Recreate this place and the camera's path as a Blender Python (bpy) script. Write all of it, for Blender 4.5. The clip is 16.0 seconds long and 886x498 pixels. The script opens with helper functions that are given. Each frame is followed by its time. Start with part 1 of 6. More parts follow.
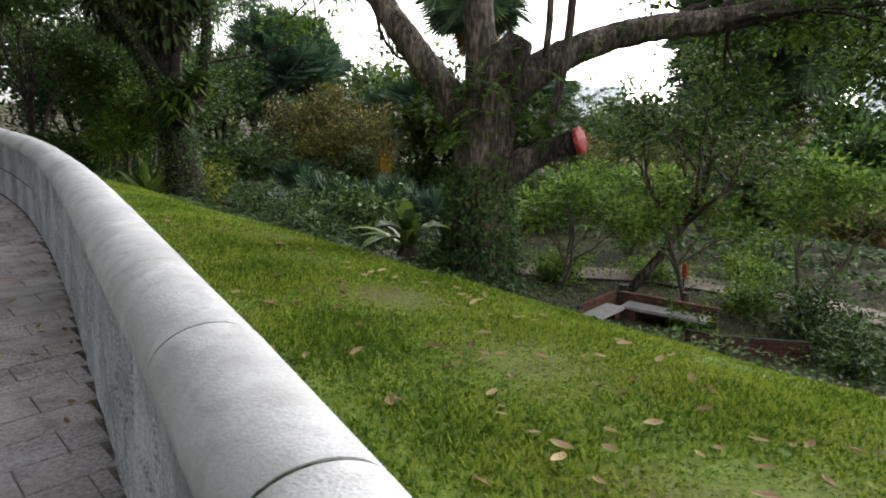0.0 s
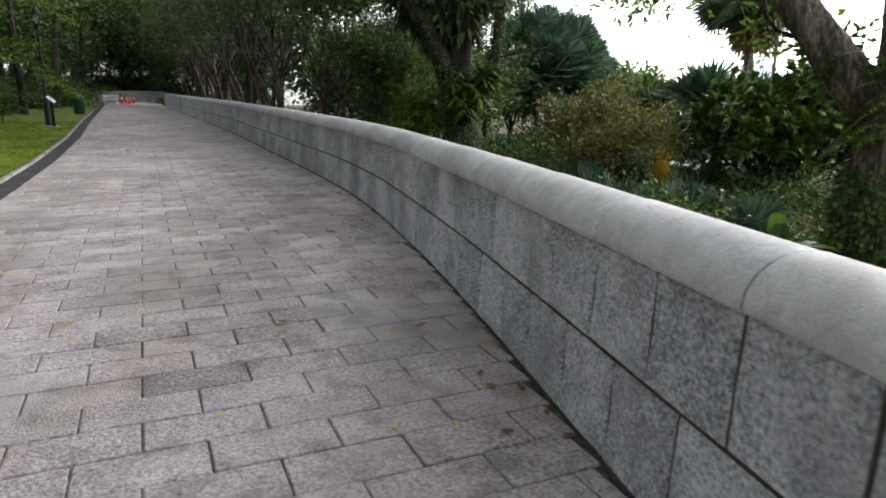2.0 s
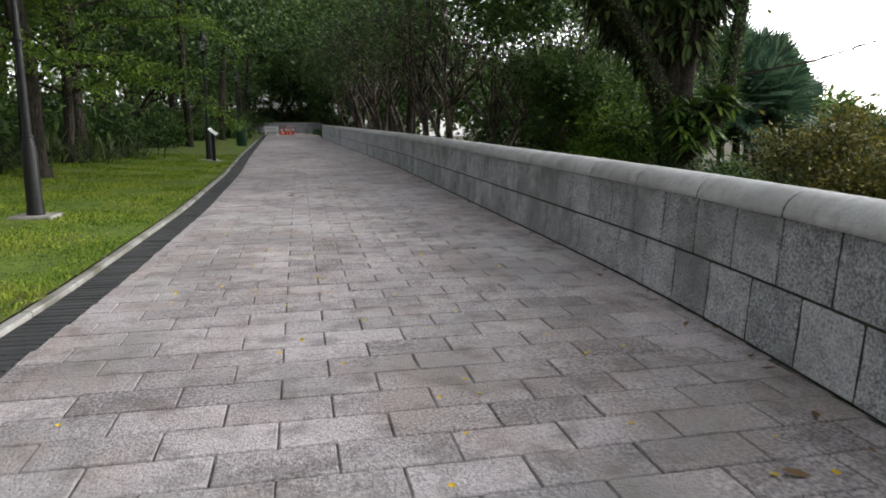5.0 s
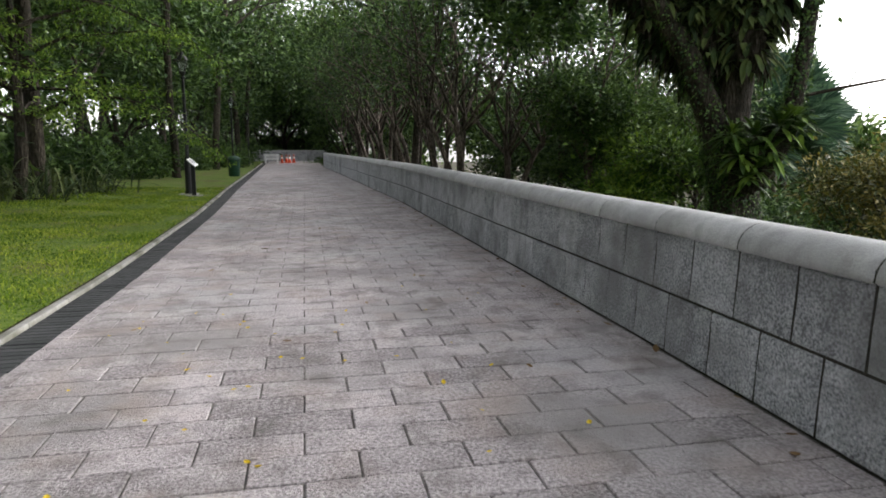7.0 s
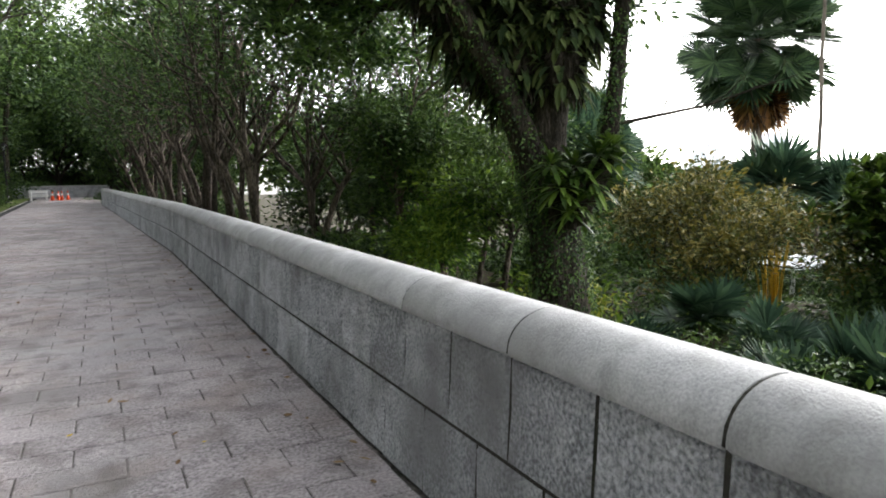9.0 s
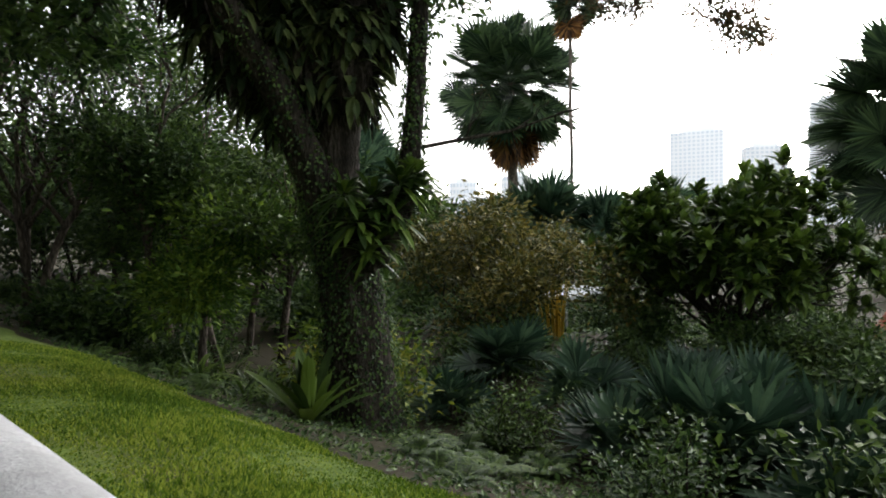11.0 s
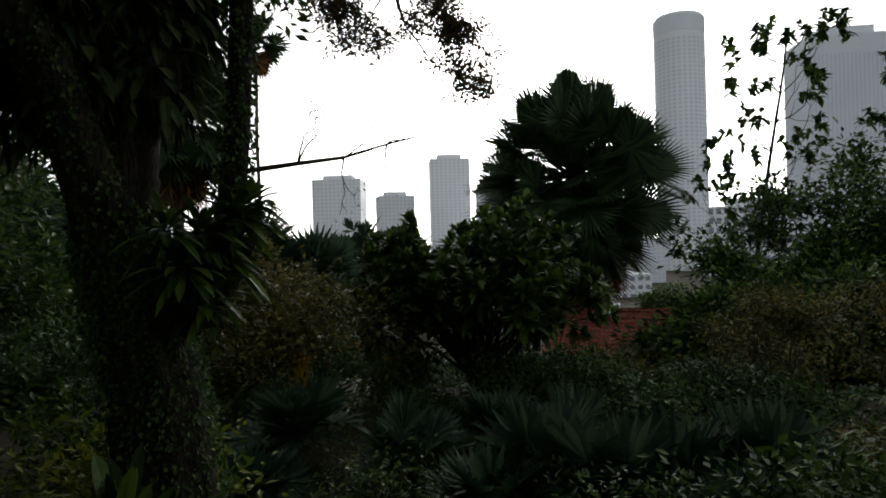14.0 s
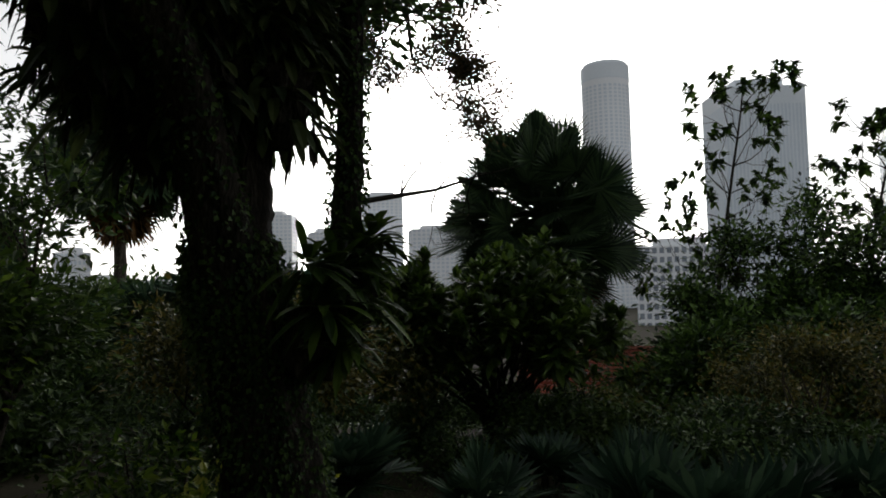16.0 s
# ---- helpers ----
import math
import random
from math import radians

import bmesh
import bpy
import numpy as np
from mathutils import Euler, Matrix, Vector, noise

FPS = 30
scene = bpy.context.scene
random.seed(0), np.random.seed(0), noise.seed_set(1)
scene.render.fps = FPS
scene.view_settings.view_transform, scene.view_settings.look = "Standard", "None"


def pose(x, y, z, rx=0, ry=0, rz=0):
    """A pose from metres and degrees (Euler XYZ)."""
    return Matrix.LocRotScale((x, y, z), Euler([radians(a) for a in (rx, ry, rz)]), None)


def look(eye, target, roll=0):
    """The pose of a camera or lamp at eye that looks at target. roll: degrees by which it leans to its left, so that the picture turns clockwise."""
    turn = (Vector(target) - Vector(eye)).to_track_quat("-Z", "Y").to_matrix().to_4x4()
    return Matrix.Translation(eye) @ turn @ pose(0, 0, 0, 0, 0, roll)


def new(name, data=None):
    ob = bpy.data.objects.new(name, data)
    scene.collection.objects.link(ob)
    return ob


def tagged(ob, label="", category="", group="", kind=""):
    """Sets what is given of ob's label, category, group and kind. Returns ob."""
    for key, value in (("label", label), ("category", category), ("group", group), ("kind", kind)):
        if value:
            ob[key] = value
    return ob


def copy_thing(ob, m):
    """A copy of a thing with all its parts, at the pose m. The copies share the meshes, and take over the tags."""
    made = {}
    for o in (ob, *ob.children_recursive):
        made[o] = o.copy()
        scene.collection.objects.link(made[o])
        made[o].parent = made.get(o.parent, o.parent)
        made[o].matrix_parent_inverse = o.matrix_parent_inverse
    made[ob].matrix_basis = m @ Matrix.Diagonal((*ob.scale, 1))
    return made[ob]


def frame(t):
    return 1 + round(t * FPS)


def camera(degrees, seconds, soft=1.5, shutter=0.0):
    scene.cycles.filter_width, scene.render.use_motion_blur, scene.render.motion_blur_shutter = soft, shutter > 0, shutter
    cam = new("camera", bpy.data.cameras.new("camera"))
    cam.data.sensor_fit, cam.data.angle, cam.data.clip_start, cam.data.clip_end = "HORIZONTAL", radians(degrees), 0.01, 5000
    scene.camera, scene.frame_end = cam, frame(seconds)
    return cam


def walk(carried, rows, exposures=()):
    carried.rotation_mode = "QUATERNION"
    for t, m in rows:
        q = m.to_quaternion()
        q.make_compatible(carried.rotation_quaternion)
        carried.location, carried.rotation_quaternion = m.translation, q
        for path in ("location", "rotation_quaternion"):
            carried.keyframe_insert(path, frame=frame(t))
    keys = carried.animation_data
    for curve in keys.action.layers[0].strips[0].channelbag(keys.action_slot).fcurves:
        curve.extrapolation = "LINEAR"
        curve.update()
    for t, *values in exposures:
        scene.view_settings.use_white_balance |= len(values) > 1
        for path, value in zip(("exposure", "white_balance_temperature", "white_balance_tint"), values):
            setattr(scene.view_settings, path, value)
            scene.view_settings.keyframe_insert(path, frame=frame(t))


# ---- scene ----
cam = camera(66.4, 16.0, soft=1.8, shutter=0.15)
METRES, EYE, TILT, LEAN, TURN = 24.0, 1.55, -12.7, -0.3, -43.0
ROWS = [
    (0.0, 0.0, 0.0, 0.0, 0.0, 0.0, -0.0),
    (0.5, -0.0213, 0.0173, 0.0005, 2.09, -0.47, -0.44),
    (1.0, -0.0442, 0.0352, -0.0001, 5.84, -0.56, -1.21),
    (1.5, -0.0678, 0.0508, 0.0004, 11.54, -0.41, -2.46),
    (2.0, -0.0925, 0.0715, 0.0042, 19.18, -0.47, -4.11),
    (2.5, -0.1173, 0.0933, 0.0091, 23.42, -0.47, -5.01),
    (3.0, -0.1425, 0.1159, 0.0156, 25.9, -0.19, -5.51),
    (3.5, -0.1679, 0.137, 0.0209, 28.3, 0.15, -6.02),
    (4.0, -0.1922, 0.1616, 0.0263, 29.28, 0.57, -6.11),
    (4.5, -0.2174, 0.1858, 0.031, 30.16, 0.72, -6.23),
    (7.0, -0.3186, 0.3183, 0.0661, 31.01, 3.08, -6.07),
    (7.5, -0.3307, 0.3468, 0.0727, 28.84, 3.9, -5.41),
    (8.0, -0.3417, 0.3748, 0.0805, 25.53, 4.77, -4.63),
    (8.5, -0.3483, 0.4031, 0.0891, 20.84, 5.82, -3.44),
    (9.0, -0.3544, 0.4319, 0.0955, 16.0, 6.79, -2.21),
    (11.5, -0.4069, 0.5686, 0.126, -8.83, 10.03, 3.65),
    (12.0, -0.4269, 0.5879, 0.1292, -15.16, 10.14, 5.15),
    (12.5, -0.4461, 0.6079, 0.1343, -20.98, 10.18, 6.48),
    (13.0, -0.4648, 0.6274, 0.1391, -25.51, 10.32, 7.44),
    (13.5, -0.4861, 0.6476, 0.1451, -29.51, 10.3, 8.21),
    (14.0, -0.5064, 0.6687, 0.1505, -32.07, 10.54, 8.73),
    (14.5, -0.5263, 0.6893, 0.1562, -33.49, 10.92, 9.02),
    (15.0, -0.5471, 0.7107, 0.1625, -35.41, 11.72, 9.33),
    (15.5, -0.5672, 0.7317, 0.1675, -36.9, 12.32, 9.51),
    (16.0, -0.5888, 0.7541, 0.1732, -37.96, 12.78, 9.58),
]
EXPOSURES = [(0.0, 2.08), (2.0, 2.15), (4.5, 2.1), (7.0, 2.27), (8.0, 2.45), (9.0, 2.6), (10.2, 2.15), (11.5, 1.42), (12.5, 0.58), (13.5, 0.1), (14.5, -0.18), (16.0, -0.22)]
walk(cam, [(t, pose(0, 0, EYE, TILT, LEAN, TURN) @ pose(METRES * x, METRES * y, METRES * z, 90 + pitch, roll, yaw)) for t, x, y, z, yaw, pitch, roll in ROWS], EXPOSURES)

# ---- light: a bright overcast sky and a soft, veiled sun ----
SUN_AZ, SUN_EL = radians(85), radians(22)
world = bpy.data.worlds.new("overcast_sky")
scene.world = world
world.use_nodes = True
wn, wl = world.node_tree.nodes, world.node_tree.links
wn.clear()
sky = wn.new("ShaderNodeTexSky")
sky.sky_type, sky.sun_disc = "NISHITA", False
sky.sun_elevation, sky.sun_rotation = SUN_EL, SUN_AZ
sky.dust_density, sky.ozone_density, sky.air_density = 2.0, 1.0, 1.0
grey = wn.new("ShaderNodeHueSaturation")
grey.inputs["Saturation"].default_value = 0.12
back = wn.new("ShaderNodeBackground")
back.inputs["Strength"].default_value = 0.15
wout = wn.new("ShaderNodeOutputWorld")
wl.new(sky.outputs[0], grey.inputs["Color"])
wl.new(grey.outputs[0], back.inputs["Color"])
wl.new(back.outputs[0], wout.inputs["Surface"])
sun = new("sun", bpy.data.lights.new("sun", "SUN"))
sun.data.energy, sun.data.angle, sun.data.color = 0.35, radians(20), (1.0, 0.95, 0.88)
sun.matrix_world = look((0, 0, 0), (-math.sin(SUN_AZ) * math.cos(SUN_EL), -math.cos(SUN_AZ) * math.cos(SUN_EL), -math.sin(SUN_EL)))

# ---- materials ----
def material(name, colours, rough=0.7, scale=4.0, bump=0.2, bump_scale=60.0, island=0.0, per_object=0.0, metal=0.0,
             translucent=0.0, stretch=(1, 1, 1), fine=0.5, stain=None, stain_scale=0.6, spec=0.3, fs=14.0, relief=0.02, marks=()):
    """Two scales of noise between the colours, a bump, and optional variation per leaf or per piece and stains."""
    m = bpy.data.materials.new(name)
    m.use_nodes = True
    n, l = m.node_tree.nodes, m.node_tree.links
    n.clear()
    out, p = n.new("ShaderNodeOutputMaterial"), n.new("ShaderNodeBsdfPrincipled")
    tc, mp = n.new("ShaderNodeNewGeometry"), n.new("ShaderNodeMapping")
    mp.inputs["Scale"].default_value = stretch
    l.new(tc.outputs["Position"], mp.inputs["Vector"])

    def noise_node(s, detail=6.0):
        t = n.new("ShaderNodeTexNoise")
        t.inputs["Scale"].default_value, t.inputs["Detail"].default_value = s, detail
        l.new(mp.outputs[0], t.inputs["Vector"])
        return t.outputs["Fac"]

    def maths(op, a, b):
        t = n.new("ShaderNodeMath")
        t.operation = op
        for i, v in enumerate((a, b)):
            if isinstance(v, (int, float)):
                t.inputs[i].default_value = v
            else:
                l.new(v, t.inputs[i])
        return t.outputs[0]

    big, small = noise_node(scale), noise_node(scale * fs, 4.0)
    fac = maths("ADD", maths("MULTIPLY", big, 1 - fine), maths("MULTIPLY", small, fine))
    if island:
        fac = maths("ADD", fac, maths("MULTIPLY", maths("SUBTRACT", tc.outputs["Random Per Island"], 0.5), island))
    if per_object:
        info = n.new("ShaderNodeObjectInfo")
        fac = maths("ADD", fac, maths("MULTIPLY", maths("SUBTRACT", info.outputs["Random"], 0.5), per_object))
    ramp = n.new("ShaderNodeValToRGB")
    l.new(fac, ramp.inputs["Fac"])
    e = ramp.color_ramp.elements
    lo, hi = 0.36, 0.64
    for i, c in enumerate(colours):
        at = lo + (hi - lo) * i / max(1, len(colours) - 1)
        el = e[i] if i < 2 else e.new(at)
        el.position, el.color = at, (*c, 1)
    for i, c in enumerate(colours):
        e[i].position = lo + (hi - lo) * i / max(1, len(colours) - 1)
        e[i].color = (*c, 1)
    colour = ramp.outputs["Color"]
    for tint, size, most in ([(stain, stain_scale, 1.0)] if stain else []) + list(marks):
        mask = n.new("ShaderNodeMapRange")
        mask.inputs["From Min"].default_value, mask.inputs["From Max"].default_value = 0.5, 0.68
        mask.inputs["To Max"].default_value = most
        l.new(noise_node(size, 8.0), mask.inputs["Value"])
        mix = n.new("ShaderNodeMix")
        mix.data_type = "RGBA"
        l.new(mask.outputs[0], mix.inputs["Factor"])
        l.new(colour, mix.inputs["A"])
        mix.inputs["B"].default_value = (*tint, 1)
        colour = mix.outputs["Result"]
    l.new(colour, p.inputs["Base Color"])
    p.inputs["Roughness"].default_value, p.inputs["Metallic"].default_value = rough, metal
    p.inputs["Specular IOR Level"].default_value = spec
    if bump:
        b = n.new("ShaderNodeBump")
        b.inputs["Strength"].default_value, b.inputs["Distance"].default_value = bump, relief
        l.new(noise_node(bump_scale, 5.0), b.inputs["Height"])
        l.new(b.outputs[0], p.inputs["Normal"])
    shader = p.outputs[0]
    if translucent:
        tr, ms = n.new("ShaderNodeBsdfTranslucent"), n.new("ShaderNodeMixShader")
        ms.inputs["Fac"].default_value = translucent
        l.new(colour, tr.inputs["Color"])
        l.new(shader, ms.inputs[1])
        l.new(tr.outputs[0], ms.inputs[2])
        shader = ms.outputs[0]
    l.new(shader, out.inputs["Surface"])
    return m


def leafy(name, *colours, rough=0.55, tr=0.2, spec=0.25):
    return material(name, colours, rough, 0.7, 0, island=0.5, translucent=tr, fine=0.15, spec=spec)


M_GRANITE = material("rough_granite", [(0.18, 0.187, 0.203), (0.43, 0.443, 0.472), (0.66, 0.672, 0.70)], 0.85, 7, 1.0, 48, per_object=0.10, fine=0.72, stain=(0.25, 0.252, 0.265), stain_scale=0.9, fs=8, relief=0.05, marks=[((0.15, 0.15, 0.15), 2.3, 0.5)])
M_CAP = material("honed_granite", [(0.31, 0.312, 0.32), (0.41, 0.413, 0.42), (0.50, 0.503, 0.51)], 0.7, 9, 0.25, 90, per_object=0.08, fine=0.6, stain=(0.31, 0.31, 0.315), stain_scale=0.9, fs=10, marks=[((0.2, 0.2, 0.19), 11.0, 0.35), ((0.24, 0.235, 0.22), 2.7, 0.4)])
M_PAVER = material("granite_paver", [(0.16, 0.145, 0.149), (0.36, 0.325, 0.334), (0.54, 0.492, 0.505)], 0.85, 1.2, 1.0, 70, per_object=0.12, fine=0.66, stain=(0.26, 0.242, 0.244), stain_scale=0.8, fs=40, spec=0.25, marks=[((0.43, 0.42, 0.435), 0.37, 0.55), ((0.33, 0.265, 0.235), 1.9, 0.45), ((0.12, 0.108, 0.1), 4.3, 0.5)])
M_JOINT = material("dark_mortar", [(0.025, 0.024, 0.02), (0.06, 0.056, 0.048)], 0.95, 3, 0.5, 50, stain=(0.02, 0.03, 0.012))
M_GROUT = material("sandy_grout", [(0.03, 0.028, 0.024), (0.10, 0.092, 0.086), (0.23, 0.21, 0.2)], 0.95, 1.6, 0.5, 50, fine=0.5, fs=9)
M_DRAIN = material("dark_drain_brick", [(0.028, 0.03, 0.032), (0.06, 0.062, 0.064)], 0.8, 3, 0.4, 60, per_object=0.2)
M_KERB = material("pale_concrete", [(0.2, 0.195, 0.18), (0.36, 0.35, 0.33)], 0.9, 4, 0.4, 40, stain=(0.1, 0.1, 0.07), stain_scale=1.5)
M_SOIL = material("lawn_soil", [(0.05, 0.085, 0.011), (0.095, 0.145, 0.018), (0.145, 0.195, 0.032)], 0.95, 0.8, 0.8, 30, fine=0.6, stain=(0.095, 0.085, 0.032), stain_scale=0.8)
M_EARTH = material("leaf_mould", [(0.02, 0.018, 0.01), (0.05, 0.044, 0.025)], 0.95, 0.7, 0.8, 20, spec=0.1)
M_GRASS = material("grass", [(0.062, 0.118, 0.010), (0.14, 0.225, 0.019), (0.285, 0.345, 0.048)], 0.7, 0.8, 0, island=0.5, translucent=0.3, fine=0.2, spec=0.15)
M_BARK = material("grey_brown_bark", [(0.012, 0.01, 0.007), (0.06, 0.048, 0.038), (0.2, 0.165, 0.135)], 0.95, 2.2, 1.0, 14, stretch=(1, 1, 0.25), fine=0.5, fs=8, relief=0.08)
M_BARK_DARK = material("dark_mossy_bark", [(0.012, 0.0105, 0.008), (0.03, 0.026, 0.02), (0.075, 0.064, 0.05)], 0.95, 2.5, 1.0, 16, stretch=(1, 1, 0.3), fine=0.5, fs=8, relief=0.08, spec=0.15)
M_BARK_PALE = material("pale_thin_bark", [(0.05, 0.042, 0.032), (0.14, 0.12, 0.095)], 0.9, 3, 0.6, 20, stretch=(1, 1, 0.4))
M_CUT = material("red_sealed_cut", [(0.22, 0.012, 0.015), (0.42, 0.04, 0.04)], 0.5, 6, 0.3, 30)
M_LEAF_DEEP = leafy("deep_green_leaf", (0.02, 0.045, 0.013), (0.045, 0.088, 0.022), (0.085, 0.145, 0.032))
M_LEAF_MID = leafy("mid_green_leaf", (0.025, 0.05, 0.01), (0.05, 0.10, 0.018), (0.10, 0.16, 0.03))
M_LEAF_BRIGHT = leafy("bright_green_leaf", (0.018, 0.045, 0.006), (0.045, 0.095, 0.011), (0.12, 0.19, 0.02), tr=0.3)
M_LEAF_FRESH = leafy("fresh_green_leaf", (0.045, 0.10, 0.012), (0.10, 0.19, 0.022), (0.20, 0.30, 0.04), tr=0.4)
M_LEAF_YELLOW = leafy("yellow_green_leaf", (0.08, 0.13, 0.015), (0.15, 0.20, 0.02), (0.24, 0.26, 0.03), tr=0.35)
M_LEAF_OLIVE = leafy("olive_leaf", (0.04, 0.05, 0.012), (0.09, 0.10, 0.02), (0.18, 0.15, 0.03))
M_LEAF_GLOSSY = leafy("glossy_leaf", (0.010, 0.028, 0.006), (0.032, 0.07, 0.012), (0.10, 0.18, 0.028), rough=0.42, tr=0.15)
M_LEAF_BLUE = leafy("blue_green_palm_leaf", (0.02, 0.045, 0.026), (0.04, 0.08, 0.048), (0.075, 0.13, 0.07))
M_LEAF_RUSTY = leafy("rusty_green_leaf", (0.03, 0.03, 0.012), (0.06, 0.055, 0.02), (0.12, 0.075, 0.03))
M_PALM = leafy("fan_palm_leaf", (0.014, 0.03, 0.014), (0.03, 0.056, 0.025), (0.058, 0.095, 0.038), rough=0.4, tr=0.15)
M_PALM_DEAD = leafy("dead_palm_leaf", (0.05, 0.025, 0.01), (0.13, 0.06, 0.02), (0.22, 0.11, 0.03), rough=0.7)
M_FERN = leafy("nest_fern_leaf", (0.025, 0.05, 0.01), (0.055, 0.105, 0.016), (0.12, 0.19, 0.03), rough=0.45)
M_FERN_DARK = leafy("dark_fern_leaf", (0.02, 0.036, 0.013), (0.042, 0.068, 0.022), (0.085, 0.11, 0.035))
M_DEAD = leafy("dry_leaf", (0.07, 0.04, 0.018), (0.17, 0.105, 0.05), (0.36, 0.26, 0.15), rough=0.8, tr=0.1)
M_PETAL = leafy("yellow_petal", (0.45, 0.30, 0.02), (0.6, 0.42, 0.02), (0.7, 0.5, 0.05))
M_IRON = material("black_cast_iron", [(0.006, 0.007, 0.007), (0.016, 0.017, 0.017)], 0.5, 8, 0.15, 60, metal=0.3)
M_WHITE = material("white_paint", [(0.62, 0.63, 0.64), (0.8, 0.8, 0.8)], 0.6, 2, 0.05)
# far facades and glazing: distance haze put into the base colours, paler and bluer
M_HAZED_FACADE = material("pale_facade", [(0.86, 0.885, 0.91), (0.9, 0.92, 0.94)], 0.8, 0.05, 0)
M_HAZED_GREYB = material("grey_facade", [(0.76, 0.82, 0.87), (0.82, 0.87, 0.91)], 0.7, 0.05, 0)
M_HAZED_GLAZE = material("facade_glazing", [(0.64, 0.71, 0.78), (0.73, 0.79, 0.84)], 0.3, 0.05, 0)
M_DARKGLASS = material("dark_window_glass", [(0.05, 0.06, 0.075), (0.10, 0.115, 0.13)], 0.2, 0.2, 0)
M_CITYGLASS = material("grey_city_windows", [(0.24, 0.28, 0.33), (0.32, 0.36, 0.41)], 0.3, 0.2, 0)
M_ROOF = material("red_roof_tile", [(0.22, 0.05, 0.03), (0.36, 0.09, 0.055), (0.45, 0.14, 0.09)], 0.8, 1.5, 0.4, 20, per_object=0.2)
M_BRICK = material("red_brick", [(0.07, 0.032, 0.024), (0.13, 0.055, 0.04)], 0.9, 5, 0.6, 30, per_object=0.25)
M_STONE = material("pale_stone_slab", [(0.26, 0.25, 0.24), (0.4, 0.39, 0.37)], 0.8, 3, 0.3, 30)
M_TERRACE = material("terrace_paving", [(0.13, 0.10, 0.085), (0.22, 0.175, 0.15)], 0.85, 1.5, 0.4, 20, per_object=0.2)
M_ORANGE = material("orange_plastic", [(0.6, 0.05, 0.015), (0.75, 0.09, 0.02)], 0.5, 5, 0)
M_GLASS = bpy.data.materials.new("lantern_glass")
M_GLASS.use_nodes = True
gb = M_GLASS.node_tree.nodes["Principled BSDF"]
gb.inputs["Base Color"].default_value = (0.75, 0.8, 0.78, 1)
gb.inputs["Transmission Weight"].default_value, gb.inputs["Roughness"].default_value = 0.85, 0.25
M_BIN = material("green_bin_plastic", [(0.008, 0.035, 0.02), (0.014, 0.055, 0.03)], 0.5, 5, 0)
M_BAMBOO = leafy("yellow_bamboo", (0.30, 0.2, 0.02), (0.45, 0.3, 0.03), (0.6, 0.42, 0.06), rough=0.5, tr=0.0)

# ---- mesh helpers ----
rng = np.random.default_rng(7)


